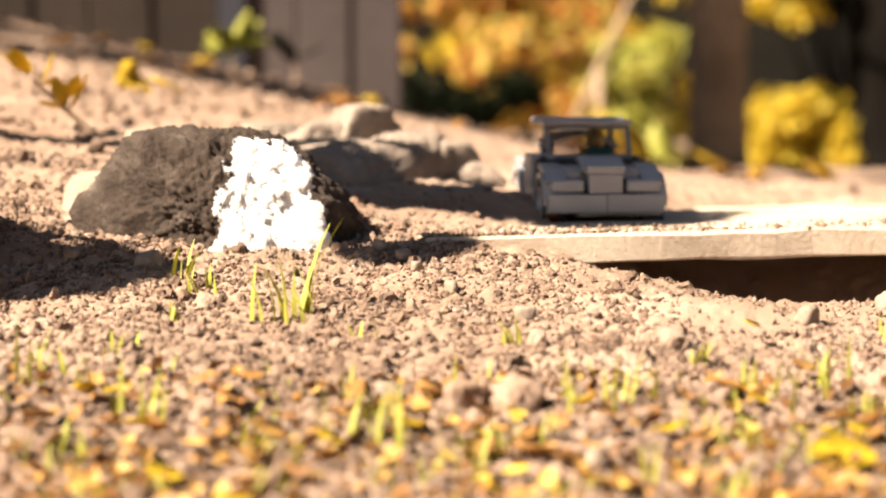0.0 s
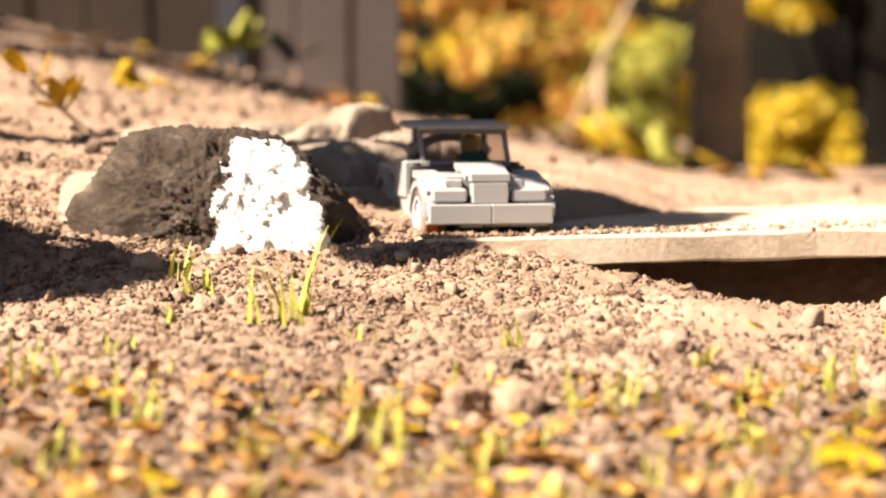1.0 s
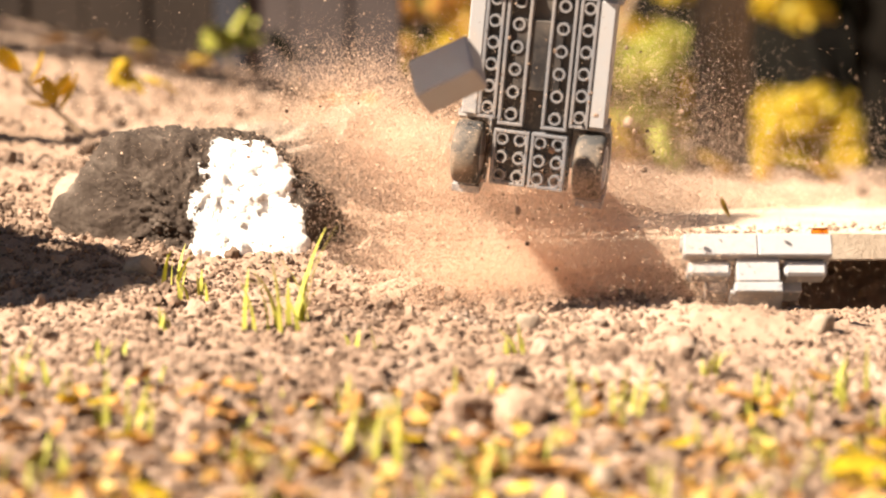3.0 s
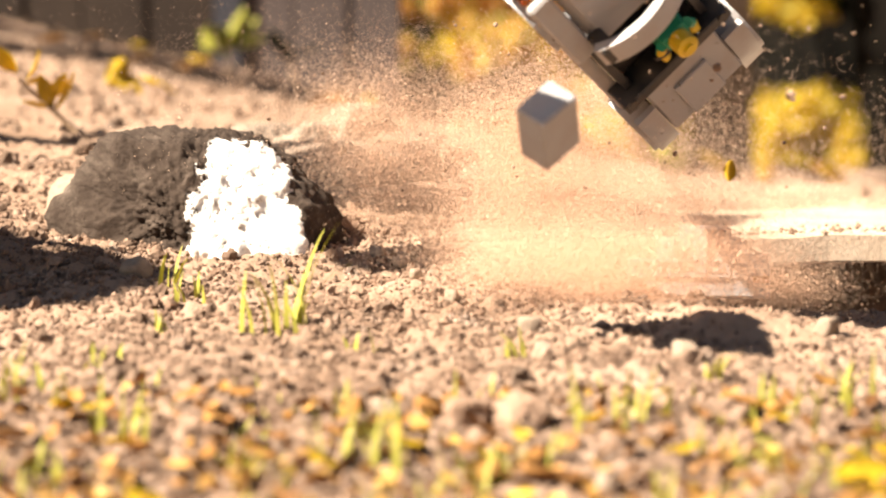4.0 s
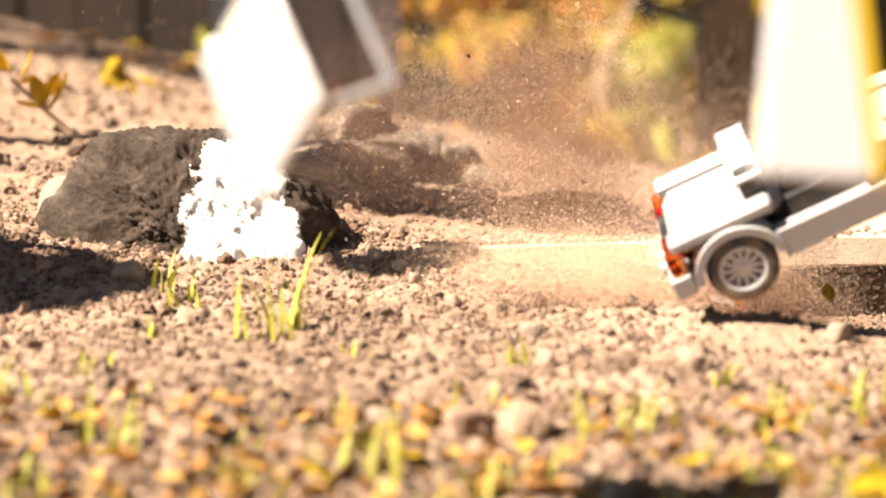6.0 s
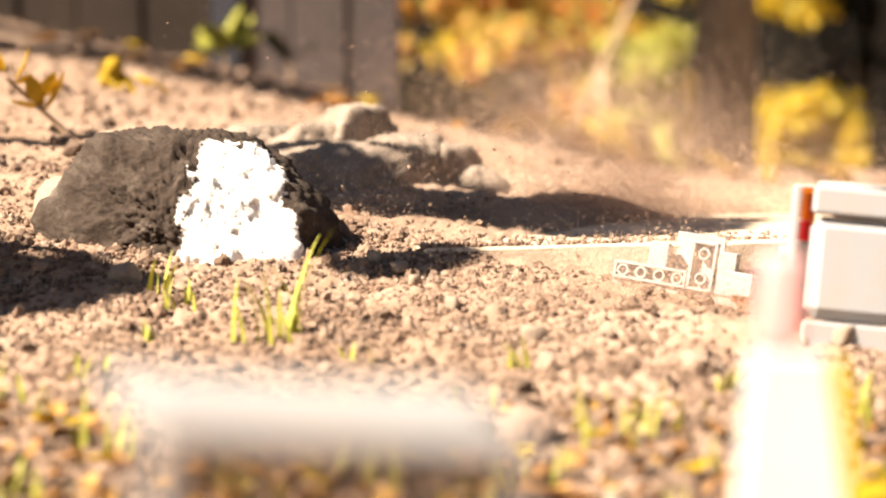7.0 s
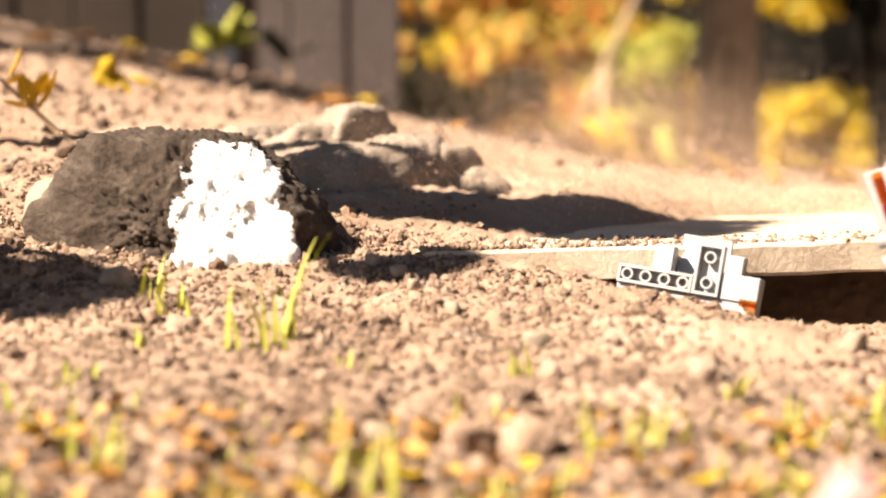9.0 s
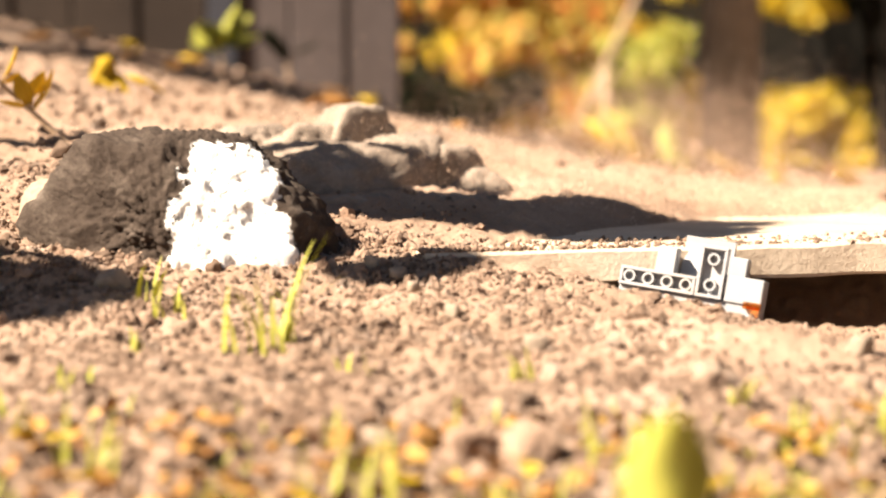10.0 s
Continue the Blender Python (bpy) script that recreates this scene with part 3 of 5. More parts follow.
# ---------------------------------------------------------------- trees, shrubs and the far woods
def make_trunk(name, label, x, y, r0, r1, height, material, lean=0.0, seed=1, arms=()):
    root = tagged(new(name, None), label, "tree")
    root.location = (x, y, land(x, y) - 0.03)
    bm = bmesh.new()
    seg, rows = 28, 40
    cols = []
    for j in range(rows + 1):
        t = j / rows
        r = r0 + (r1 - r0) * t + r0 * 0.35 * math.exp(-t * height / 0.05)
        ring = []
        for k in range(seg):
            a = k * math.tau / seg
            rr = r * (1 + 0.05 * noise.noise(Vector((math.cos(a) * 2, math.sin(a) * 2, t * height * 9 + seed))) + 0.04 * noise.noise(Vector((math.cos(a) * 7, math.sin(a) * 7, t * height * 5 + seed))))
            ring.append(bm.verts.new((math.cos(a) * rr + lean * t * height, math.sin(a) * rr, t * height)))
        cols.append(ring)
    for p, q in zip(cols, cols[1:]):
        for k in range(seg):
            bm.faces.new((p[k], p[(k + 1) % seg], q[(k + 1) % seg], q[k]))
    part("trunk", fix(bm), material, root, smooth=True)
    for a, b, w0, w1 in arms:
        bm = bmesh.new()
        add_tube(bm, a, b, w0, w1, 10)
        part("branch", fix(bm), material, root, smooth=True)
    return root


def add_leaves(name, root, centres, per, size, material, seed):
    """A crown: many small folded leaves round the given clump centres."""
    r = np.random.default_rng(seed)
    V, Fc = [], []
    for cx, cy, cz, rx, ry, rz in centres:
        for _ in range(per):
            d = r.normal(size=3)
            d /= np.linalg.norm(d)
            d *= r.random() ** 0.45
            c = np.array((cx + d[0] * rx, cy + d[1] * ry, cz + d[2] * rz))
            u, w = r.normal(size=3), r.normal(size=3)
            u /= np.linalg.norm(u)
            w -= u * (w @ u)
            w /= np.linalg.norm(w)
            n = np.cross(u, w)
            s = size * r.uniform(0.6, 1.3)
            b = len(V)
            V += [tuple(c - u * s), tuple(c - w * s * 0.5 + n * s * 0.2), tuple(c + u * s), tuple(c + w * s * 0.5 + n * s * 0.2)]
            Fc += [(b, b + 1, b + 2), (b, b + 2, b + 3)]
    me = bpy.data.meshes.new(name)
    me.from_pydata(V, [], Fc)
    me.materials.append(material)
    ob = new(name, me)
    ob.parent = root
    return ob


def shrub(label, x, y, clumps, per, size, material, seed, stem=SHADE_BARK, stems=8):
    root = tagged(new("shrub", None), label, "shrub")
    root.location = (x, y, land(x, y))
    for c in clumps[:stems]:
        bm = bmesh.new()
        add_tube(bm, (0, 0, -0.03), (c[0], c[1], c[2]), 0.010, 0.004, 8)
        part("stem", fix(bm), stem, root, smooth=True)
    add_leaves("crown", root, clumps, per, size, material, seed)
    return root


def clump_field(seed, n, x0, x1, y0, y1, z0, z1, r0, r1):
    r = random.Random(seed)
    res = []
    for _ in range(n):
        q = r.uniform(r0, r1)
        res.append((r.uniform(x0, x1), r.uniform(y0, y1), r.uniform(z0, z1), q, q, q * 0.8))
    return res


path_tree = make_trunk("tree", "grey-brown tree trunk with smooth bark beside the path", 0.348, 2.6, 0.036, 0.034, 1.8, BARK, 0.01, 3, [((0, 0, 1.2), (0.35, 0.2, 1.7), 0.016, 0.008), ((0, 0, 1.4), (-0.3, 0.25, 1.8), 0.015, 0.007), ((0, 0, 0.55), (0.13, 0.38, 0.30), 0.008, 0.003)])
make_trunk("tree", "tree trunk coloured near-black for deep shade at the edge of the lawn", 0.668, 3.0, 0.068, 0.064, 1.8, SHADE_BARK, -0.01, 8, [((0, 0, 1.1), (-0.4, 0.3, 1.6), 0.03, 0.015), ((0, 0, 1.3), (0.4, 0.2, 1.8), 0.03, 0.015)])
shrub("orange and red autumn shrub behind the path", 0.08, 3.3, clump_field(1, 44, -0.17, 0.20, -0.2, 0.2, 0.10, 0.52, 0.035, 0.075), 75, 0.019, AUTUMN, 21)
shrub("golden autumn shrub behind the path", 0.24, 3.6, clump_field(2, 40, -0.26, 0.22, -0.2, 0.2, 0.04, 0.55, 0.03, 0.07), 70, 0.018, GOLD, 22)
shrub("low dark green shrub at the foot of the bank", 0.00, 2.8, clump_field(3, 12, -0.05, 0.13, -0.1, 0.1, 0.02, 0.075, 0.03, 0.045), 70, 0.012, SHADED_GREEN, 23)
shrub("lime-yellow shrub beside the tree trunk", 0.31, 3.0, clump_field(4, 26, -0.08, 0.02, -0.05, 0.1, 0.02, 0.20, 0.02, 0.04), 80, 0.014, LIME, 24)
add_leaves("crown", path_tree, clump_field(6, 14, 0.07, 0.20, 0.30, 0.45, 0.21, 0.38, 0.02, 0.04), 60, 0.014, GOLD, 26)
shrub("sunlit golden ground cover on the lawn", 0.53, 3.1, [(x, y, z - 0.045 + 0.16 * (x + 0.15), q, q, q) for x, y, z, q, _, _ in clump_field(7, 130, -0.16, 0.16, -0.12, 0.10, -0.02, 0.125, 0.024, 0.04)], 110, 0.013, GOLD, 27, stems=1)

shrub("evergreen shrub coloured near-black for deep shade", 0.66, 3.3, clump_field(9, 30, -0.20, 0.25, -0.1, 0.1, 0.26, 0.60, 0.05, 0.08), 90, 0.016, SHADED_GREEN, 29)


def make_shade_tree():
    """A tree added out of view beside the path; its boughs shade the rock and the track."""
    root = make_trunk("tree", "unseen tree added to shade the rock, the track and the bank", -0.95, 1.05, 0.06, 0.05, 0.60, BARK, 0.0, 12,
                      [((0.0, 0, 0.35), (0.60, -0.11, 0.42), 0.018, 0.006), ((0.0, 0, 0.33), (0.42, -0.34, 0.40), 0.016, 0.006), ((0.0, 0, 0.40), (0.30, 0.64, 0.54), 0.018, 0.010), ((0.30, 0.64, 0.54), (0.92, 0.64, 0.54), 0.010, 0.005)])
    # leaf clumps set along the sun's direction to throw shade where wanted
    zones = [(0.728, -0.120, 0.365), (0.712, -0.180, 0.365), (0.690, -0.202, 0.365), (0.700, -0.135, 0.365), (0.66, -0.14, 0.37), (0.585, -0.17, 0.37), (0.625, -0.155, 0.37), (0.56, -0.14, 0.37), (0.65, -0.18, 0.37)]
    # added clumps that darken the soil just right of the rock
    right = [(0.596, -0.306, 0.34), (0.610, -0.298, 0.34)]
    left = [(0.455, -0.345, 0.345), (0.43, -0.335, 0.335), (0.44, -0.365, 0.34), (0.415, -0.35, 0.34)]
    r = random.Random(8)
    far = [(-0.10 + 0.085 * i + r.uniform(-0.03, 0.03), 0.70 - 0.075 * j + r.uniform(-0.04, 0.04), 0.54 + r.uniform(-0.05, 0.06)) for i in range(13) for j in range(3)]
    add_leaves("crown", root, [(x, y, z, 0.044, 0.040, 0.025) for x, y, z in zones], 300, 0.012, GOLD, 51)
    add_leaves("crown", root, [(x, y, z, 0.030, 0.024, 0.020) for x, y, z in left], 620, 0.012, GOLD, 52)
    add_leaves("crown", root, [(x, y, z, 0.020, 0.018, 0.014) for x, y, z in right], 420, 0.010, GOLD, 54)
    add_leaves("crown", root, [(x, y, z, 0.090, 0.070, 0.040) for x, y, z in far], 190, 0.014, GOLD, 53)


make_shade_tree()


def make_twigs():
    root = tagged(new("dry_branch", None), "bare pale branch leaning in front of the shrubs", "branch")
    root.location = (0.19, 2.7, land(0.19, 2.7))
    for a, b, w0, w1 in (((-0.05, 0, -0.02), (0.06, 0.02, 0.22), 0.006, 0.004), ((0.02, 0.0, -0.02), (0.015, 0.0, 0.12), 0.008, 0.005), ((0.0, 0.0, 0.08), (0.04, 0.02, 0.13), 0.004, 0.002)):
        bm = bmesh.new()
        add_tube(bm, a, b, w0, w1, 10)
        part("twig", fix(bm), PALETWIG, root, smooth=True)


make_twigs()


def make_backdrop():
    bm = bmesh.new()
    cols = []
    for k in range(41):
        a = radians(-10 + 200 * k / 40)
        cols.append([bm.verts.new((math.cos(a) * 9, math.sin(a) * 9 - 1, z)) for z in (-0.5, 1.2, 2.6 + 0.5 * math.sin(k * 1.7))])
    for p, q in zip(cols, cols[1:]):
        for j in range(2):
            bm.faces.new((p[j], p[j + 1], q[j + 1], q[j]))
    tagged(part("backdrop", fix(bm), WOODS), "autumn woods far behind, their deep shade in the colour", "woods", kind="structure")


make_backdrop()
# ---------------------------------------------------------------- toy car (nose along -y, left side +x)
MM = 0.001


def box(bm, x0, x1, y0, y1, z0, z1, bevel=0.5, turn=None, mat=0):
    return add_box(bm, x0 * MM, x1 * MM, y0 * MM, y1 * MM, z0 * MM, z1 * MM, bevel * MM, turn, mat)


def brick_underside(bm, x0, x1, y0, y1, z, depth, nx, ny, tube=3.2):
    """The open underside of a plate: a rim round a recess, with hollow tubes."""
    t = 1.4
    box(bm, x0, x1, y0, y0 + t, z, z + depth, 0.2)
    box(bm, x0, x1, y1 - t, y1, z, z + depth, 0.2)
    box(bm, x0, x0 + t, y0 + t, y1 - t, z, z + depth, 0.2)
    box(bm, x1 - t, x1, y0 + t, y1 - t, z, z + depth, 0.2)
    box(bm, x0 + t, x1 - t, y0 + t, y1 - t, z + depth - 1.0, z + depth, 0, mat=1)
    for i in range(nx):
        for j in range(ny):
            cx, cy = x0 + (x1 - x0) * (i + 0.5) / nx, y0 + (y1 - y0) * (j + 0.5) / ny
            before = set(bm.verts)
            add_ring(bm, [((z + 0.3) * MM, tube * MM), ((z + depth - 1) * MM, tube * MM), ((z + depth - 1) * MM, tube * 0.66 * MM), ((z + 0.3) * MM, tube * 0.66 * MM)], 12, "Z")
            for v in set(bm.verts) - before:
                v.co += Vector((cx * MM, cy * MM, 0))


def studs(bm, xs, ys, z):
    for x in xs:
        for y in ys:
            add_tube(bm, (x * MM, y * MM, z * MM), (x * MM, y * MM, (z + 1.7) * MM), 2.4 * MM, 2.4 * MM, 14)


def make_wheel(car, x, y, side):
    hub = new("wheel", None)
    hub.parent = car
    hub.location = (x * MM, y * MM, 14 * MM)
    bm = bmesh.new()
    add_ring(bm, [(h * MM, r * MM) for h, r in ((-6, 9.6), (-6.4, 11), (-5.6, 13.2), (-4, 14), (4, 14), (5.6, 13.2), (6.4, 11), (6, 9.6))], 40)
    part("tyre", fix(bm), RUBBER, hub, "black rubber tyre caked with tan dust", smooth=True)
    bm = bmesh.new()
    s = side
    add_ring(bm, [(h * s * MM, r * MM) for h, r in ((-5, 9.7), (5.6, 9.7), (6.3, 9.2), (6.0, 8.0), (4.4, 7.8), (-5, 7.8))], 36)
    add_ring(bm, [(h * s * MM, r * MM) for h, r in ((-5, 7.9), (1.0, 7.9), (1.0, 0.4), (-5, 0.4))], 24)
    add_ring(bm, [(h * s * MM, r * MM) for h, r in ((1, 2.4), (5.2, 2.2), (5.6, 1.4), (5.6, 0.3), (1, 0.3))], 20)
    for k in range(12):
        a = k * math.tau / 12
        m = Matrix.Rotation(a, 4, "X")
        box(bm, min(2.6 * s, 4.9 * s), max(2.6 * s, 4.9 * s), -0.8, 0.8, 2, 8.2, 0.2, m)
    part("rim", fix(bm), SILVER, hub, "silver many-spoked wheel rim")
    return hub


def make_arch(car, x0, x1, y):
    bm = bmesh.new()
    add_ring(bm, [(x0 * MM, 15.2 * MM), (x1 * MM, 15.2 * MM), (x1 * MM, 18.4 * MM), (x0 * MM, 18.4 * MM)], 16, "X", (radians(5), radians(175)))
    for v in bm.verts:
        v.co += Vector((0, y * MM, 13 * MM))
    part("wheel_arch", fix(bm), LIGHTGREY, car)


WHEELS = []


def make_car():
    car = tagged(new("toy_car", None), "light grey brick-built toy convertible with clear orange tail lights", "toy car")
    bm = bmesh.new()
    box(bm, -17, 17, -56, 64, 14, 19, 0.3)
    box(bm, -10, 10, -14, 16, 10.5, 15, 0.3)
    part("chassis", bm, BLACK, car)
    for x0, x1, y0, y1, nx, ny in ((-24, -16, -28, 28, 1, 6), (16, 24, -28, 28, 1, 6), (-16, -0.5, -56, -32, 2, 3), (0.5, 16, -56, -32, 2, 3),
                                   (-16, 16, 33, 49, 4, 2), (-8, 8, 50, 62, 2, 1), (-15, -4, -30, 28, 1, 6), (4, 15, -30, 28, 1, 6)):
        bm = bmesh.new()
        brick_underside(bm, x0, x1, y0, y1, 9.5, 5, nx, ny, 2.8)
        # recess floors in black: shade inside the grey plates put into the colour
        part("underside_plate", fix(bm), [MIDGREY, BLACK], car, "grey underside plate with open tubes")
    for s in (-1, 1):
        for y in (-44, 44):
            WHEELS.append((make_wheel(car, s * 26.5, y, s), s * 26.5 * MM, y * MM))
            make_arch(car, *sorted((s * 21, s * 33)), y)
        bm = bmesh.new()
        box(bm, *sorted((s * 24.3, s * 31)), -27, 27, 10, 22)
        part("sill", bm, LIGHTGREY, car)
        bm = bmesh.new()
        x0, x1 = sorted((s * 20.3, s * 31))
        add_ring(bm, [(x0 * MM, 61 * MM), (x1 * MM, 61 * MM), (x1 * MM, 64.5 * MM), (x0 * MM, 64.5 * MM)], 10, "X", (radians(89), radians(120)))
        for v in bm.verts:
            v.co += Vector((0, -27 * MM, -29 * MM))
        part("fender", fix(bm), LIGHTGREY, car)
        bm = bmesh.new()
        box(bm, *sorted((s * 20, s * 30.5)), 24, 66, 30, 35, 1.2)
        part("rear_fender", bm, LIGHTGREY, car)
    bm = bmesh.new()
    box(bm, -20, 20, -48, -16, 24, 34, 1.0)
    box(bm, -9, 9, -46, -26, 33.8, 36.5, 0.5)
    part("hood", bm, LIGHTGREY, car)
    bm = bmesh.new()
    box(bm, -30, 30, -16.2, -11, 22, 37, 0.6)
    studs(bm, (-26, 26), (-12,), 37)
    # cowl made black to carry the shade of the open cockpit
    part("cowl", fix(bm), BLACK, car)
    bm = bmesh.new()
    box(bm, -24, 24, -11, 20, 19, 21, 0.3)
    box(bm, -16, 16, 12, 17, 21, 36, 1.0)
    for q in (-1, 1):
        box(bm, *sorted((q * 20, q * 24)), -11, 19, 21.2, 30, 0.3)
    part("seat", bm, BLACK, car, "black seat and cockpit floor")
    bm = bmesh.new()
    add_ring(bm, [(-0.9 * MM, 5.2 * MM), (0.9 * MM, 5.2 * MM), (0.9 * MM, 6.6 * MM), (-0.9 * MM, 6.6 * MM)], 20, "Z")
    box(bm, -6, 6, -0.8, 0.8, -0.7, 0.7, 0.2)
    for v in bm.verts:
        v.co = pose(0, -6 * MM, 33 * MM, 60) @ v.co
    part("steering_wheel", fix(bm), BLACK, car)
    bm = bmesh.new()
    box(bm, -19.5, 19.5, 20, 65.5, 21, 34.5, 4.5)
    part("rear_deck", fix(bm), LIGHTGREY, car)
    bm = bmesh.new()
    add_ring(bm, [(20 * MM, 34 * MM), (31 * MM, 34 * MM), (31 * MM, 30 * MM), (20 * MM, 30 * MM)], 18, "X", (radians(48), radians(132)))
    for v in bm.verts:
        v.co = Vector((v.co.y, v.co.x + 3 * MM, v.co.z + 18 * MM))
    part("roll_hoop", fix(bm), LIGHTGREY, car, "curved light grey hoop behind the seat")
    for s in (-1, 1):
        bm = bmesh.new()
        box(bm, *sorted((s * 14, s * 21)), 24, 33, 33, 47, 0.8)
        part("hoop_pillar", bm, BLACK, car)
        bm = bmesh.new()
        box(bm, *sorted((s * 17.6, s * 30)), 65, 69.5, 21.5, 29, 0.5)
        part("tail_light", bm, ORANGE, car, "clear orange tail light")
        bm = bmesh.new()
        box(bm, *sorted((s * 9.5, s * 17.3)), 65, 69.5, 21.5, 29, 0.5)
        part("brake_light", bm, RED, car, "clear red brake light")
    bm = bmesh.new()
    box(bm, -9.2, 9.2, 65, 69, 20, 29, 0.4)
    part("number_panel", bm, BLACK, car)
    bm = bmesh.new()
    box(bm, -31, 31, 63, 71.5, 11.5, 20.5, 0.7)
    for x in (-4.5, 4.5):
        add_tube(bm, (x * MM, 71 * MM, 14 * MM), (x * MM, 74.5 * MM, 14 * MM), 3 * MM, 3 * MM, 16)
    part("rear_bumper", fix(bm), LIGHTGREY, car)
    return car


def make_front():
    """The nose of the car, a piece of its own: bumper bar, grille block, lamp and hood plate."""
    root = tagged(new("front_bumper", None), "light grey brick-built bumper piece broken off the toy car", "bumper")
    bm = bmesh.new()
    box(bm, -31, 0, -66, -58, 11, 20.5, 0.5)
    box(bm, 0.2, 31, -66, -58, 11, 20.5, 0.5)
    part("bumper_bar", bm, LIGHTGREY, root)
    bm = bmesh.new()
    brick_underside(bm, -2, 31, -58, -50, 9, 5, 4, 1, 2.7)
    part("underside_plate", fix(bm), [LIGHTGREY, LIGHTGREY], root, "grey underside plate with open tubes")
    bm = bmesh.new()
    box(bm, -9, 9, -63, -56.5, 20.7, 31, 0.5)
    part("grille", bm, LIGHTGREY, root)
    bm = bmesh.new()
    brick_underside(bm, -14, -2.4, -58, -36, 8.6, 5, 1, 2, 2.7)
    part("cross_plate", fix(bm), [LIGHTGREY, LIGHTGREY], root, "grey cross plate with open tubes")
    bm = bmesh.new()
    box(bm, -31, -14.3, -58.5, -47, 10, 21, 0.5)
    part("corner_brick", bm, LIGHTGREY, root)
    for s in (-1, 1):
        bm = bmesh.new()
        box(bm, *sorted((s * 11.2, s * 29)), -62, -51.5, 21.2, 28, 1.2)
        box(bm, *sorted((s * 11.2, s * 20)), -51.2, -38.5, 25, 32, 0.6)
        part("headlight_block", bm, LIGHTGREY, root)
    bm = bmesh.new()
    box(bm, -31, -24, -60, -57, 6, 10.5, 0.4)
    part("indicator", bm, ORANGE, root, "clear orange indicator")
    bm = bmesh.new()
    add_ring(bm, [(-11 * MM, 38 * MM), (11 * MM, 38 * MM), (11 * MM, 41 * MM), (-11 * MM, 41 * MM)], 10, "X", (radians(84), radians(120)))
    for v in bm.verts:
        v.co += Vector((0, -36 * MM, -1.5 * MM))
    box(bm, -10, 10, -63, -57.2, 31.2, 35.5, 0.5)
    part("hood_plate", fix(bm), LIGHTGREY, root)
    return root


def make_roof():
    root = tagged(new("car_roof", None), "light grey toy car roof with a smoked clear windscreen", "toy car roof")
    bm = bmesh.new()
    box(bm, -25, 25, -7, 28, 55.0, 58.0, 1.2)
    box(bm, -26, 26, 24, 34, 55.5, 59.0, 1.2)
    part("roof_panel", bm, LIGHTGREY, root)
    m = pose(0, -12.2 * MM, 36.8 * MM, -32) @ Matrix.Diagonal((0.98, 1, 1.06, 1))
    bm = bmesh.new()
    box(bm, -21.5, 21.5, -1, 0, 2.2, 17.5, 0.2, m)
    part("windscreen", bm, SMOKE, root, "smoked clear plastic windscreen")
    bm = bmesh.new()
    box(bm, -24, 24, -1.6, 0.6, 0, 2, 0.4, m)
    box(bm, -24, -21.6, -1.6, 0.6, 2.1, 19.5, 0.4, m)
    box(bm, 21.6, 24, -1.6, 0.6, 2.1, 19.5, 0.4, m)
    box(bm, -21.5, 21.5, -1.6, 0.6, 17.6, 19.5, 0.4, m)
    part("windscreen_frame", bm, MIDGREY, root)
    for s in (-1, 1):
        bm = bmesh.new()
        box(bm, *sorted((s * 17, s * 20)), 24, 28, 36, 54.8, 0.5)
        part("rear_pillar", bm, MIDGREY, root)
    return root


def make_door():
    root = tagged(new("car_door", None), "light grey brick-built door block thrown off the toy car", "toy car door")
    bm = bmesh.new()
    box(bm, -7, 7, -13, 13, -9.5, 9.5, 0.8)
    part("door_block", bm, LIGHTGREY, root)
    bm = bmesh.new()
    box(bm, 7.1, 9.2, -8, 8, -3.5, 3.5, 0.4)
    part("armrest", bm, BLACK, root)
    return root


def make_wing():
    """A white body panel with a clear pink lamp at its tip."""
    root = tagged(new("body_panel", None), "white toy car body panel with a clear pink lamp", "toy car panel")
    bm = bmesh.new()
    box(bm, -10, 6, -3, 3, -48, 0, 1.2)
    for v in bm.verts:
        v.co.x += -v.co.z * (0.19 if v.co.x > 0 else -0.03)
    part("panel", bm, SILVER, root, "bright white panel")
    bm = bmesh.new()
    box(bm, -9, 0, -2.5, 2.5, 0.2, 20, 1.5)
    part("lamp", bm, PINK, root, "clear pink lamp")
    bm = bmesh.new()
    box(bm, 6.1, 8.6, -3.2, 3.2, -48, -1, 0.6)
    for v in bm.verts:
        v.co.x += -v.co.z * 0.19
    part("edge_trim", bm, YELLOW, root, "yellow edge trim")
    return root


def make_figure():
    """The toy driver: one plain mesh."""
    bm = bmesh.new()
    add_ring(bm, [(h * MM, r * MM) for h, r in ((19.5, 0.2), (19.5, 3.6), (20.6, 5), (27.5, 5), (28.6, 3.8), (28.6, 2.4), (30, 2.4), (30, 0.2))], 20, "Z")
    n = len(bm.faces)
    vs = box(bm, -8, 8, -3.6, 3.6, 7, 19.3, 0.6, mat=1)
    for v in vs:
        if v.co.z > 0.012:
            v.co.x *= 0.72
    box(bm, -8, 8, -10, 3.6, 0, 6.8, 0.6, mat=1)
    for s in (-1, 1):
        k = len(bm.faces)
        add_tube(bm, (s * 7 * MM, 0, 17 * MM), (s * 9 * MM, -8 * MM, 12 * MM), 2.4 * MM, 2.2 * MM, 12)
        bm.faces.ensure_lookup_table()
        for f in bm.faces[k:]:
            f.material_index = 1
        add_tube(bm, (s * 9 * MM, -8 * MM, 12 * MM), (s * 8 * MM, -11.5 * MM, 13.5 * MM), 2.3 * MM, 2.3 * MM, 12)
    return tagged(part("toy_figure", fix(bm), [YELLOW, GREEN]), "small yellow and green toy figure seated in the car", "toy figure")


toy_car, front_bumper, car_roof = make_car(), make_front(), make_roof()
car_door, body_panel, toy_figure = make_door(), make_wing(), make_figure()


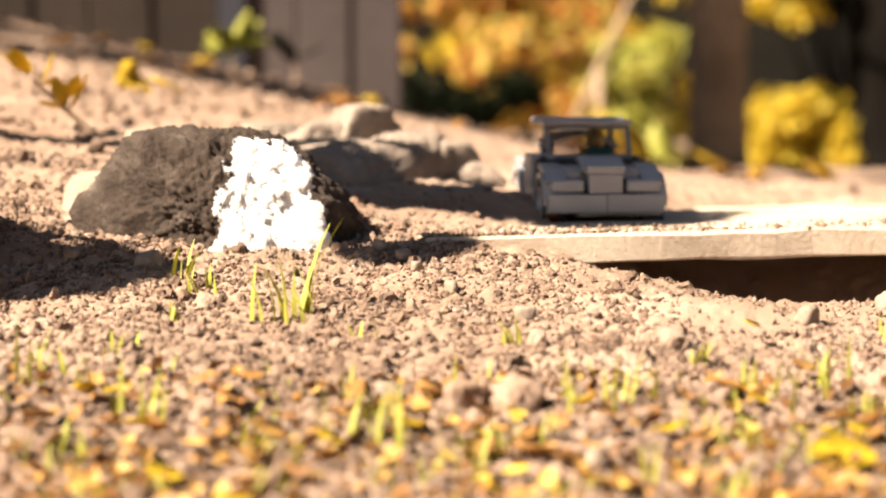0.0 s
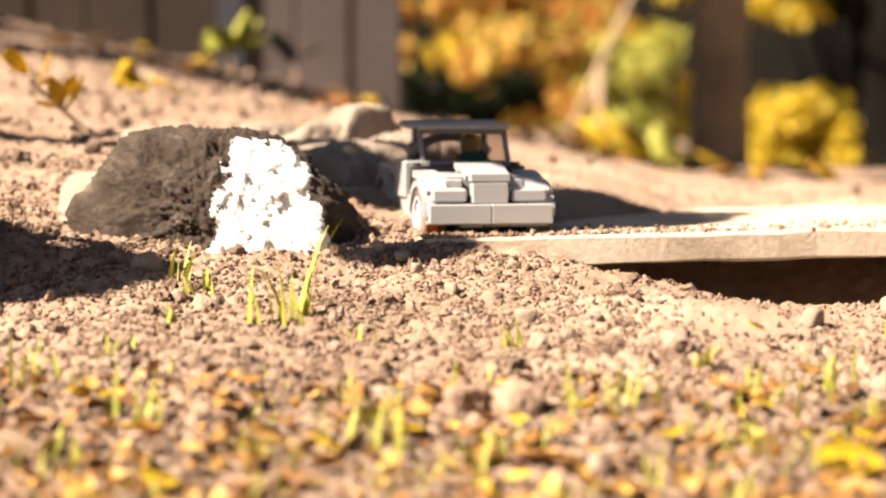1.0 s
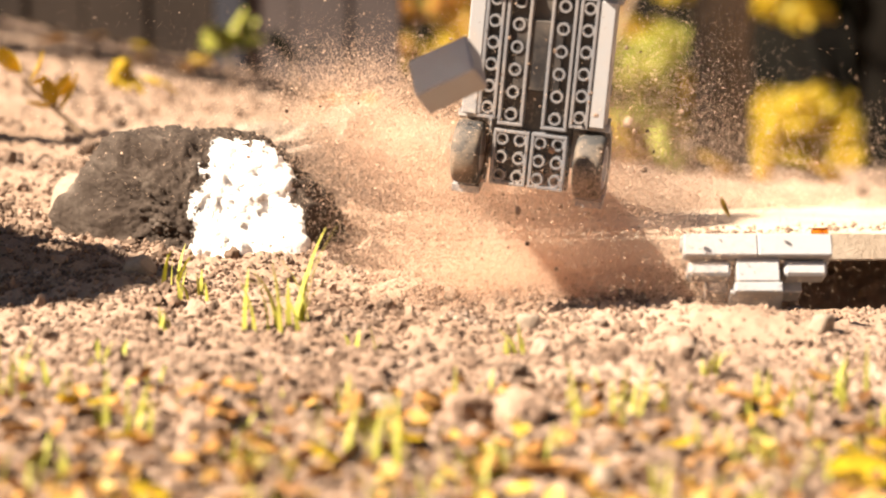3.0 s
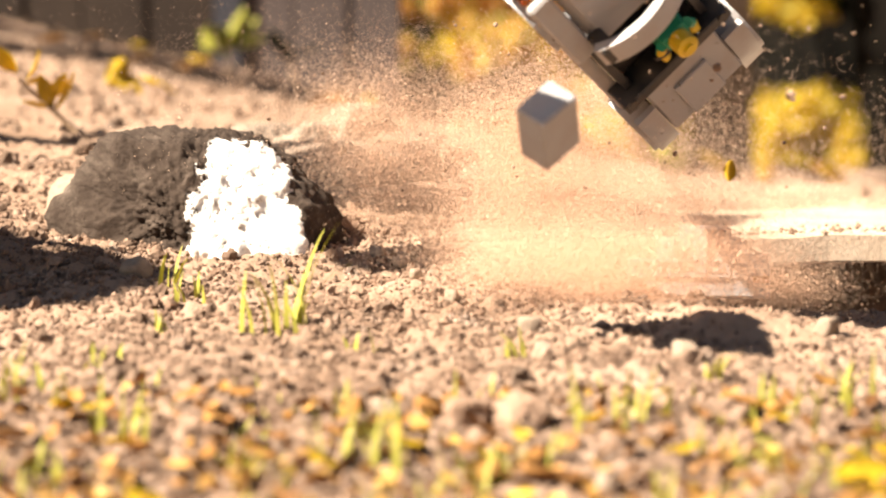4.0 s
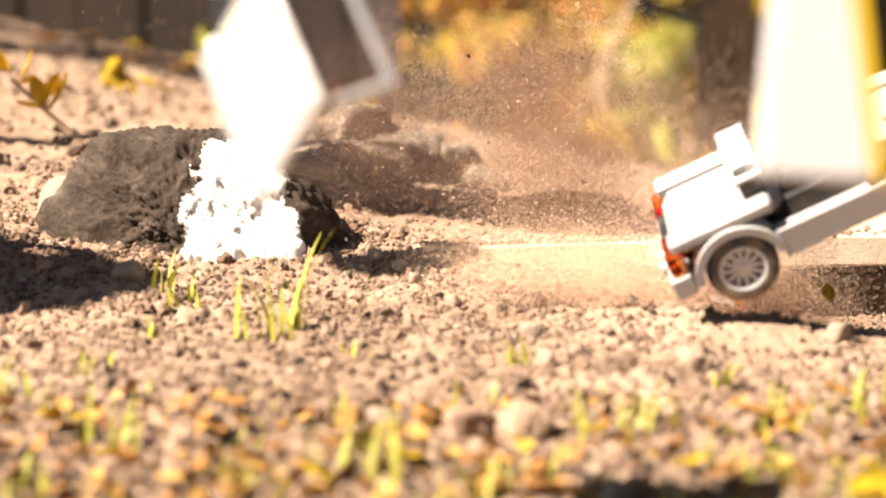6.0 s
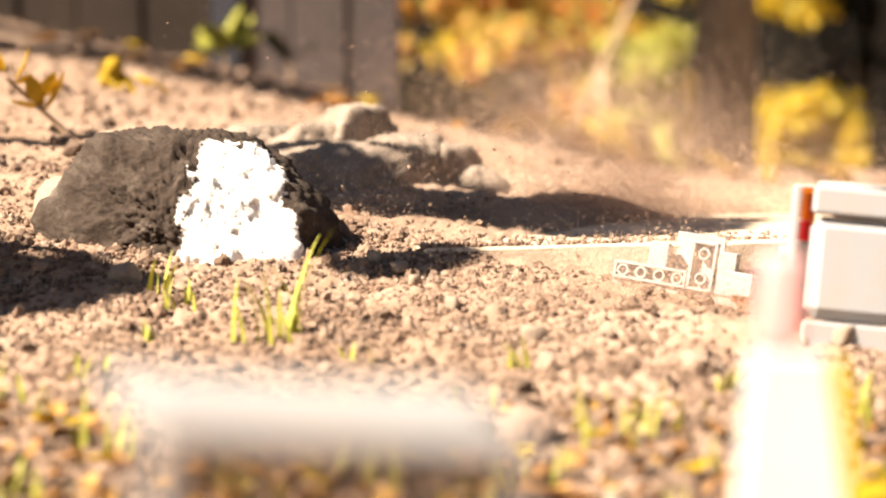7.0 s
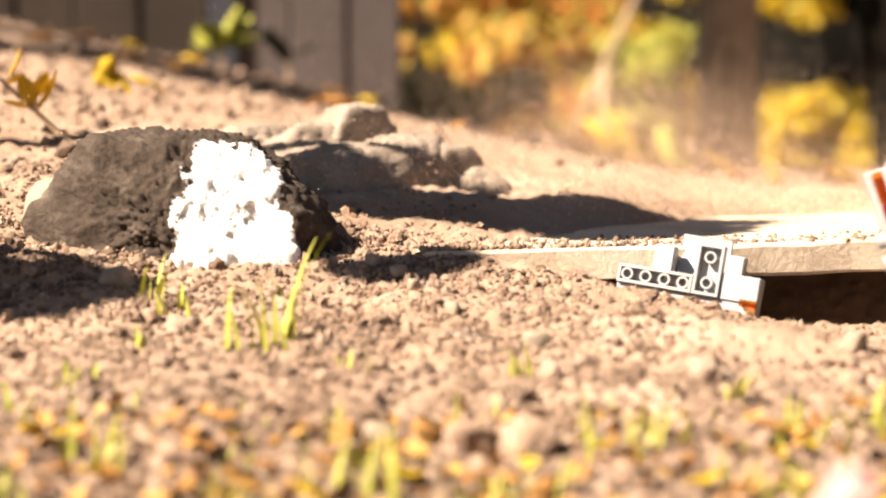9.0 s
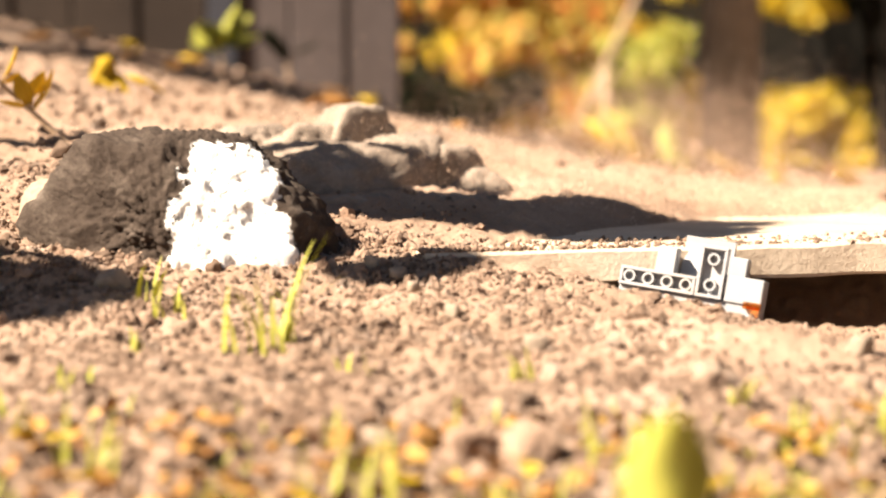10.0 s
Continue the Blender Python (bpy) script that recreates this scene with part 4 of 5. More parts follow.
def make_air_leaf(material, label, size):
    bm = bmesh.new()
    leaf_mesh(bm, size, size * 0.72, 0.5)
    return tagged(part("flying_leaf", fix(bm), material, smooth=True), label, "leaf")


blown_leaf = make_air_leaf(YLEAF, "yellow leaf blown up by the crash", 0.009)
late_leaf = make_air_leaf(GRASS, "yellow-green leaf blown past close by", 0.030)


# ---------------------------------------------------------------- dust and thrown soil
def dust_puff(count, rx, ry, rz, size, seed, lumps=26, label="tan soil dust hanging in the air"):
    """Very fine flakes of dust in soft billows, denser towards the middle; moves as one."""
    r = np.random.default_rng(seed)
    mid = r.normal(size=(lumps, 3)) * 0.42
    wide = r.uniform(0.16, 0.40, (lumps, 1))
    pick = r.integers(0, lumps, count)
    c = (mid[pick] + r.normal(size=(count, 3)) * wide[pick]) * (rx, ry, rz)
    flake = r.normal(size=(count, 3, 3)) * (size * r.lognormal(0, 0.35, (count, 1, 1)))
    V = (c[:, None, :] + flake).reshape(-1, 3)
    me = bpy.data.meshes.new("dust_cloud")
    me.vertices.add(3 * count)
    me.vertices.foreach_set("co", V.astype(np.float32).ravel())
    me.loops.add(3 * count)
    me.loops.foreach_set("vertex_index", np.arange(3 * count, dtype=np.int32))
    me.polygons.add(count)
    me.polygons.foreach_set("loop_start", np.arange(0, 3 * count, 3, dtype=np.int32))
    me.update(calc_edges=True)
    me.materials.append(DUST)
    return tagged(new("dust_cloud", me), label, "dust", kind="stuff")


def soil_spray(count, spread, size, seed):
    r = np.random.default_rng(seed)
    bv, bf = ico(1)
    V, Fc = [], []
    for k in range(count):
        c = r.normal(size=3) * spread
        V.append(c + bv * (size * r.lognormal(0, 0.6)) * r.uniform(0.6, 1.3, 3))
        Fc.append(bf + len(bv) * k)
    me = bpy.data.meshes.new("thrown_soil")
    me.from_pydata(np.concatenate(V).tolist(), [], np.concatenate(Fc).tolist())
    me.materials.append(CLOD)
    return tagged(new("thrown_soil", me), "crumbs of soil thrown up by the crash", "soil", kind="stuff")


PUFFS = [dust_puff(*a) for a in (
    (160000, 0.048, 0.032, 0.030, 0.00013, 31), (160000, 0.052, 0.038, 0.040, 0.00014, 32), (240000, 0.066, 0.045, 0.052, 0.00013, 33),
    (400000, 0.086, 0.040, 0.032, 0.00013, 34), (160000, 0.046, 0.034, 0.044, 0.00014, 35), (170000, 0.200, 0.12, 0.060, 0.00017, 36, 40),
    (190000, 0.200, 0.09, 0.030, 0.00016, 37, 40))]
SPRAYS = [soil_spray(*a) for a in ((140, 0.022, 0.0004, 41), (150, 0.032, 0.00034, 42), (170, 0.045, 0.00032, 43), (120, 0.06, 0.00034, 44))]


# ---------------------------------------------------------------- what moves
def motions():
    # wheels: rolling up to the crash, then running down in the air
    for wheel, x, y in WHEELS:
        rolled = [(0.25 * i, pose(x, y, 0.014, 70 * i)) for i in range(8)]
        walk(wheel, rolled + [(2.0 + 0.5 * i, pose(x, y, 0.014, 490 + 30 * (i + 1))) for i in range(17)])
    walk(big_rock, [
        (0, pose(-0.1110, 0.9550, 0.0220, 0.0, -0.0, 0.0)), (1.4, pose(-0.1110, 0.9550, 0.0220, 0.0, -0.0, 0.0)),
        (1.7, pose(-0.1140, 0.9570, 0.0220, 0.0, -0.0, -2.0)), (2, pose(-0.1170, 0.9580, 0.0220, 0.0, -0.0, -4.0)),
        (2.4, pose(-0.1170, 0.9580, 0.0220, 0.0, -0.0, -4.0)), (10, pose(-0.1170, 0.9580, 0.0220, 0.0, -0.0, -4.0))])
    car = [
        (0, pose(0.0790, 1.1020, 0.0060, 1.1, 0.0, 6.0)), (0.3, pose(0.0580, 1.0790, 0.0060, 1.1, 0.0, 7.0)),
        (0.6, pose(0.0390, 1.0590, 0.0055, 1.1, 0.0, 8.5)), (1, pose(0.0089, 1.0330, 0.0046, 1.1, 0.0, 13.0)),
        (1.2, pose(-0.0040, 1.0102, 0.0037, 3.4, -5.6, 19.0)), (1.35, pose(-0.0040, 0.9930, 0.0110, 14.0, -20.0, 25.0)),
        (1.5, pose(-0.0030, 0.9735, 0.0232, 31.0, -38.0, 26.0)),
        (1.7, pose(0.0121, 0.9391, 0.0463, 80.0, -61.0, -18.0)), (1.9, pose(0.0204, 0.9109, 0.0620, 108.0, -60.0, -53.6)),
        (2, pose(0.0197, 0.8893, 0.0540, 95.4, -61.8, -78.8)), (2.25, pose(0.0265, 0.8819, 0.0736, 100.3, -32.5, -106.3)),
        (2.5, pose(0.0333, 0.8745, 0.0931, 91.1, -4.3, -127.0)), (2.7, pose(0.0316, 0.8422, 0.0904, 91.4, -0.9, -147.8)),
        (3.05, pose(0.0408, 0.8607, 0.0903, 80.5, -9.4, 158.8)), (3.4, pose(0.0500, 0.8791, 0.0903, 81.1, -23.2, 104.2)),
        (3.8, pose(0.0594, 0.8981, 0.0902, 94.9, -30.1, 41.9)), (4, pose(0.0742, 0.8824, 0.1158, 138.0, -45.0, -4.6)),
        (4.1, pose(0.0813, 0.8405, 0.1233, 163.1, -24.4, -28.1)), (4.2, pose(0.0914, 0.8245, 0.1309, 169.2, -14.1, -30.4)),
        (4.5, pose(0.0934, 0.8372, 0.1247, -177.1, 1.9, -28.3)), (4.7, pose(0.0962, 0.7892, 0.1211, -158.9, 12.9, -38.4)),
        (5, pose(0.1098, 0.7965, 0.0953, -92.9, 52.3, 0.0)), (5.3, pose(0.1256, 0.7983, 0.0658, -82.3, 59.2, 15.6)),
        (5.5, pose(0.1432, 0.7706, 0.0572, -47.0, 40.1, 49.4)), (5.7, pose(0.1462, 0.8150, 0.0434, -35.1, 9.5, 81.6)),
        (6.2, pose(0.1716, 0.8248, 0.0230, -15.7, -37.2, 90.0)), (6.8, pose(0.1971, 0.8346, 0.0026, 53.8, -80.4, 38.4)),
        (7, pose(0.2033, 0.8323, 0.0033, 55.4, -83.7, 32.9)), (7.5, pose(0.2211, 0.8358, 0.0131, -60.2, -77.4, 146.8)),
        (8, pose(0.2288, 0.8417, 0.0285, -69.2, -72.0, 155.3)), (8.5, pose(0.2337, 0.8459, 0.0375, -72.9, -70.3, 157.5)),
        (9.2, pose(0.2434, 0.8528, 0.0375, -73.0, -70.3, 156.8)), (10, pose(0.2572, 0.8598, 0.0288, -70.5, -72.0, 153.5))]
    walk(toy_car, car)
    walk(toy_figure, [(t, m @ pose(0.006, 0.004, 0.023)) for t, m in car])
    walk(front_bumper, [(t, m) for t, m in car if t < 1.8] + [
        (1.9, pose(0.0204, 0.9109, 0.0560, 108.0, -65.0, -53.6)), (2.1, pose(0.0194, 0.8651, 0.0106, -96.0, -69.9, 180.0)), (2.3, pose(0.0557, 0.8571, -0.0130, -95.8, -37.6, -180.0)),
        (2.5, pose(0.0824, 0.8641, -0.0195, -101.6, -27.3, -179.8)), (2.7, pose(0.1155, 0.8906, -0.0199, -122.3, -7.8, -175.4)),
        (3.1, pose(0.1315, 0.9151, 0.0145, -168.1, -0.0, -180.0)), (3.5, pose(0.1245, 0.9018, 0.0523, 143.1, 0.0, 180.0)),
        (3.8, pose(0.1134, 0.8807, 0.0583, 108.1, 4.7, 175.2)), (4.3, pose(0.1110, 0.9300, 0.0500, 98.0, -7.7, 160.0)),
        (10, pose(0.1110, 0.9300, 0.0500, 98.0, -7.7, 160.0))])
    walk(car_roof, [(t, m) for t, m in car if t < 1.3] + [
        (1.5, pose(-0.0164, 0.9604, 0.0203, -13.0, -27.0, 26.6)), (1.7, pose(-0.0072, 0.9463, 0.0489, 49.8, -53.6, -0.8)), (1.9, pose(0.0061, 0.9045, 0.0847, -0.0, -84.3, 30.5)),
        (2.1, pose(-0.0093, 0.9043, 0.0798, 61.2, -46.0, -12.8)), (2.3, pose(-0.0210, 0.8912, 0.0813, 66.8, -30.1, -14.5)),
        (2.5, pose(-0.0341, 0.8712, 0.0902, 56.4, -19.7, -8.5)), (2.7, pose(-0.0407, 0.8417, 0.0867, 37.8, -12.9, -2.7)),
        (3.2, pose(-0.0509, 0.7502, 0.0944, -5.7, -5.7, 0.6)), (4.2, pose(-0.0534, 0.6590, 0.1195, -36.3, 6.8, 9.1)),
        (5, pose(-0.0578, 0.5890, 0.1056, -46.4, 32.8, 10.2)), (5.2, pose(-0.0434, 0.6142, 0.1105, -32.1, -8.5, 56.3)),
        (5.3, pose(-0.0362, 0.6267, 0.1129, -38.2, -29.9, 79.0)), (5.5, pose(-0.0178, 0.6519, 0.1268, -90.2, -49.5, 157.0)),
        (5.7, pose(-0.0190, 0.6350, 0.1189, -104.9, -39.5, 176.1)), (6, pose(0.0056, 0.5780, 0.0857, -88.9, -49.2, 122.9)),
        (6.2, pose(0.0005, 0.4564, 0.0595, -40.0, -20.0, 50.0)), (6.5, pose(-0.0159, 0.3911, 0.0252, -20.0, 0.0, 26.0)),
        (6.8, pose(-0.0341, 0.3551, -0.0041, 7.0, 20.0, 10.0)), (6.9, pose(-0.0276, 0.3196, -0.0142, 5.0, 12.0, 12.0)), (7, pose(-0.0177, 0.2758, -0.0251, -1.0, 5.0, 14.0)),
        (7.2, pose(-0.0159, 0.2694, -0.0488, -4.0, 2.0, 15.0)), (7.5, pose(-0.0282, 0.3000, -0.1250, 0.0, 0.0, 15.0)), (10, pose(-0.0282, 0.3000, -0.1250, 0.0, 0.0, 15.0))])
    walk(car_door, [(t, m @ pose(-0.0255, -0.0005, 0.030)) for t, m in car if t < 1.8] + [
        (1.9, pose(-0.0315, 0.8672, 0.0552, 87.4, -52.9, -16.0)),
        (2.1, pose(-0.0236, 0.8497, 0.0610, 90.9, -35.9, -8.3)), (2.3, pose(-0.0191, 0.8322, 0.0663, 97.9, -15.3, 1.4)),
        (2.5, pose(-0.0136, 0.8247, 0.0710, 107.9, 3.8, 13.2)), (2.7, pose(-0.0089, 0.8172, 0.0755, 122.5, 20.0, 29.0)),
        (3.2, pose(0.0102, 0.8033, 0.0865, 173.6, 32.1, 82.3)), (3.5, pose(0.0204, 0.7960, 0.0782, -157.2, 17.6, 113.0)),
        (3.8, pose(0.0306, 0.7887, 0.0699, -139.4, -6.8, 132.8)), (4.1, pose(0.0445, 0.7512, 0.0597, -127.6, -39.5, 148.8)),
        (4.4, pose(0.0588, 0.6733, 0.0402, -131.1, -78.0, 175.6)), (4.7, pose(0.0613, 0.5352, 0.0278, 86.9, -57.2, -18.2)),
        (5, pose(0.0584, 0.4274, 0.0181, 99.6, -11.3, 3.5)), (5.3, pose(0.0711, 0.3993, -0.0015, 130.0, 25.2, 36.9)),
        (5.6, pose(0.0809, 0.4014, -0.0177, -176.9, 29.5, 92.2)), (5.9, pose(0.0842, 0.4038, -0.0307, -157.2, 17.6, 113.0)),
        (10, pose(0.0842, 0.4038, -0.0307, -157.2, 17.6, 113.0))])
    walk(body_panel, [(t, m @ pose(-0.004, -0.0165, 0.0215, 90)) for t, m in car if t < 3.5] + [
        (3.8, pose(0.0626, 0.7723, 0.1238, 147.7, 24.6, 77.9)), (4.4, pose(0.0767, 0.6822, 0.1759, 99.5, 41.9, 50.3)),
        (5.1, pose(0.0889, 0.5588, 0.1662, 44.6, 34.1, 15.1)), (5.7, pose(0.0893, 0.4933, 0.1385, 13.1, 14.4, 1.9)),
        (6.2, pose(0.0771, 0.4544, 0.0758, 0.0, -0.0, 0.0)), (6.8, pose(0.0740, 0.4373, 0.0221, 0.0, 3.0, 0.0)), (7, pose(0.0718, 0.4394, 0.0216, 0.0, 3.0, 0.0)),
        (7.3, pose(0.0672, 0.4426, 0.0201, 0.0, 2.0, 0.0)), (7.5, pose(0.0646, 0.4447, 0.0193, 0.0, 1.0, 0.0)), (7.9, pose(0.0657, 0.4488, 0.0153, 0.0, 5.0, 0.0)),
        (8.2, pose(0.0683, 0.4516, 0.0091, 0.0, 8.0, 0.0)), (8.4, pose(0.0695, 0.4534, 0.0023, 0.0, 12.0, 0.0)),
        (8.6, pose(0.0726, 0.4550, -0.0051, 0.0, 20.0, 0.0)), (8.8, pose(0.0752, 0.4567, -0.0131, 0.0, 28.0, 0.0)),
        (9.1, pose(0.0769, 0.4591, -0.0256, 0.0, 40.0, 0.0)), (9.4, pose(0.0775, 0.4620, -0.0313, 0.0, 50.0, 0.0)),
        (10, pose(0.0775, 0.4620, -0.0313, 0.0, 50.0, 0.0))])
    walk(blown_leaf, [
        (0, pose(0.1229, 0.7715, -0.0154, 10.0, 5.0, 30.0)), (1.9, pose(0.1229, 0.7715, -0.0154, 10.0, 5.0, 30.0)),
        (2.7, pose(0.1152, 0.8132, 0.0165, 50.0, 20.0, 60.0)), (3.8, pose(0.1132, 0.8372, 0.0457, 80.0, 10.0, 30.0)),
        (4.7, pose(0.1535, 0.8462, 0.0342, 60.0, 50.0, 0.0)), (5, pose(0.1673, 0.8488, 0.0250, 70.0, 10.0, -40.0)),
        (5.3, pose(0.1731, 0.8512, 0.0112, 30.0, 40.0, -20.0)), (5.7, pose(0.1608, 0.8451, 0.0051, 60.0, 20.0, 10.0)),
        (6.8, pose(0.1395, 0.7645, -0.0304, 20.0, 10.0, 30.0)), (7.2, pose(0.1376, 0.7585, -0.0351, 10.0, 10.0, 30.0)),
        (10, pose(0.1376, 0.7585, -0.0351, 10.0, 10.0, 30.0))])
    walk(late_leaf, [
        (0, pose(0.0422, 0.3873, -0.0641, 10.0, 5.0, 30.0)), (9.2, pose(0.0422, 0.3873, -0.0641, 10.0, 5.0, 30.0)),
        (9.6, pose(0.0404, 0.4948, -0.0227, 75.0, -0.0, 25.0)), (9.8, pose(0.0422, 0.4977, -0.0115, 80.0, 5.0, 15.0)),
        (10, pose(0.0477, 0.5001, -0.0093, 85.0, 8.0, 10.0))])
    walk(PUFFS[0], [
        (0, pose(0.0041, 0.8828, -0.2002, 0.0, -0.0, 0.0)), (1.3, pose(0.0041, 0.8970, -0.2002, 0.0, -0.0, 0.0)),
        (1.55, pose(-0.0036, 0.8997, -0.0122, 0.0, 0.8, 2.5)), (1.9, pose(0.0040, 0.8941, 0.0081, 0.0, 1.5, 5.0)),
        (2.5, pose(0.0339, 0.8900, -0.0012, 0.0, 3.0, 10.0)), (3.8, pose(0.0464, 0.9041, -0.0012, 0.0, 4.5, 15.0)),
        (5.5, pose(0.0501, 0.9223, -0.0062, 0.0, 5.7, 19.0)), (7, pose(0.0564, 0.9383, -0.0211, 0.0, 6.8, 22.5)),
        (8, pose(0.0589, 0.9492, -0.1111, 0.0, 7.5, 25.0)), (10, pose(0.0589, 0.9710, -0.2111, 0.0, 7.5, 25.0))])
    walk(PUFFS[1], [
        (0, pose(-0.0170, 0.9227, -0.2032, 0.0, -0.0, 0.0)), (1.5, pose(-0.0170, 0.9391, -0.2032, 0.0, -0.0, 0.0)),
        (1.8, pose(-0.0247, 0.9336, 0.0159, 0.0, 1.5, 5.0)), (2.2, pose(-0.0274, 0.9396, 0.0395, 0.0, 3.0, 10.0)),
        (2.7, pose(-0.0330, 0.9563, 0.0577, 0.0, 4.5, 15.0)), (3.8, pose(-0.0228, 0.9881, 0.0548, 0.0, 6.8, 22.5)),
        (5, pose(-0.0260, 1.0214, 0.0572, 0.0, 8.2, 27.5)), (6.3, pose(-0.0293, 1.0549, 0.0457, 0.0, 9.0, 30.0)),
        (7.5, pose(-0.0237, 1.0653, -0.0737, 0.0, 9.8, 32.5)), (10, pose(-0.0237, 1.0914, -0.2106, 0.0, 9.8, 32.5))])
    walk(PUFFS[2], [
        (0, pose(0.0432, 0.9028, -0.2017, 0.0, -0.0, 0.0)), (1.7, pose(0.0432, 0.9213, -0.2017, 0.0, -0.0, 0.0)),
        (2.1, pose(0.0416, 0.9174, 0.0267, 0.0, 1.5, 5.0)), (2.5, pose(0.0576, 0.9130, 0.0447, 0.0, 3.0, 10.0)),
        (3.8, pose(0.0582, 0.9372, 0.0427, 0.0, 6.0, 20.0)), (4.7, pose(0.0568, 0.9665, 0.0343, 0.0, 7.5, 25.0)),
        (5.7, pose(0.0559, 1.0077, 0.0385, 0.0, 9.0, 30.0)), (7, pose(0.0823, 1.1217, 0.0223, 0.0, 10.5, 35.0)),
        (8.5, pose(0.1342, 1.2878, -0.0663, 0.0, 12.0, 40.0)), (10, pose(0.1633, 1.4039, -0.2038, 0.0, 12.8, 42.5))])
    walk(PUFFS[3], [
        (0, pose(0.0190, 0.8620, -0.2111, 0.0, -0.0, 0.0)), (1.5, pose(0.0190, 0.8795, -0.2111, 0.0, -0.0, 0.0)),
        (1.9, pose(0.0283, 0.8753, -0.0085, 0.0, 1.5, 5.0)), (2.7, pose(0.0433, 0.8717, -0.0019, 0.0, 3.0, 10.0)),
        (3.8, pose(0.0764, 0.8639, 0.0064, 0.0, 4.5, 15.0)), (5.5, pose(0.0842, 0.8723, -0.0010, 0.0, 6.0, 20.0)),
        (7, pose(0.0914, 0.9085, -0.0255, 0.0, 6.8, 22.5)), (8.3, pose(0.0938, 0.9194, -0.1285, 0.0, 7.5, 25.0)), (10, pose(0.0938, 0.9412, -0.2085, 0.0, 7.5, 25.0))])
    walk(PUFFS[4], [
        (0, pose(0.0115, 0.8631, -0.1962, 0.0, -0.0, 0.0)), (1.4, pose(0.0115, 0.8783, -0.1962, 0.0, -0.0, 0.0)),
        (1.8, pose(0.0163, 0.8732, 0.0119, 0.0, 1.5, 5.0)), (2.5, pose(-0.0060, 0.8923, 0.0337, 0.0, 3.7, 12.5)),
        (3.8, pose(0.0293, 0.9167, 0.0358, 0.0, 6.8, 22.5)), (4.7, pose(0.0453, 0.9489, 0.0710, 0.0, 9.0, 30.0)),
        (5.7, pose(0.0468, 0.9906, 0.0816, 0.0, 11.2, 37.5)), (6.2, pose(0.0504, 1.0137, 0.0267, 0.0, 12.0, 40.0)),
        (6.8, pose(0.0531, 1.0177, -0.1512, 0.0, 12.8, 42.5)), (10, pose(0.0721, 1.0526, -0.1912, 0.0, 13.5, 45.0))])
    walk(PUFFS[5], [
        (0, pose(0.0644, 1.0438, -0.2915, 0.0, -0.0, 0.0)), (2.2, pose(0.0644, 1.0678, -0.2915, 0.0, -0.0, 0.0)),
        (2.9, pose(0.0574, 1.0574, 0.0389, 0.0, 2.2, 7.5)), (3.8, pose(0.0644, 1.0882, 0.0531, 0.0, 3.7, 12.5)),
        (4.7, pose(0.0798, 1.1483, 0.0554, 0.0, 4.8, 16.0)), (5.7, pose(0.0902, 1.2596, 0.0575, 0.0, 6.0, 20.0)), (7, pose(0.1541, 1.4236, 0.0502, 0.0, 6.6, 22.0)),
        (8.5, pose(0.1871, 1.4896, 0.0435, 0.0, 7.2, 24.0)), (10, pose(0.2139, 1.5553, 0.0325, 0.0, 7.5, 25.0))])
    walk(PUFFS[6], [
        (0, pose(0.0362, 1.0937, -0.2943, 0.0, -0.0, 0.0)), (0.9, pose(0.0362, 1.1035, -0.2943, 0.0, -0.0, 0.0)), (2, pose(0.0362, 1.1167, -0.0228, 0.0, 0.8, 2.5)),
        (2.7, pose(0.0412, 1.1546, 0.0106, 0.0, 1.5, 5.0)), (5, pose(0.0763, 1.1600, 0.0217, 0.0, 3.0, 10.0)), (7, pose(0.1248, 1.1621, 0.0204, 0.0, 4.5, 10.0)),
        (10, pose(0.1567, 1.1947, 0.0183, 0.0, 6.0, 10.0))])
    walk(SPRAYS[0], [
        (0, pose(0.0040, 0.8727, -0.1020, 0.0, -0.0, 0.0)), (1.4, pose(0.0040, 0.8879, -0.1020, 0.0, -0.0, 0.0)),
        (1.7, pose(0.0115, 0.8826, 0.0187, 0.0, 6.0, 20.0)), (2.1, pose(0.0234, 0.8680, 0.0345, 0.0, 12.0, 40.0)),
        (2.7, pose(0.0280, 0.8632, 0.0156, 0.0, 19.5, 65.0)), (3.3, pose(0.0277, 0.8582, -0.0376, 0.0, 25.5, 85.0)),
        (3.8, pose(0.0277, 0.8633, -0.1123, 0.0, 28.5, 95.0)), (10, pose(0.0277, 0.9309, -0.1123, 0.0, 28.5, 95.0))])
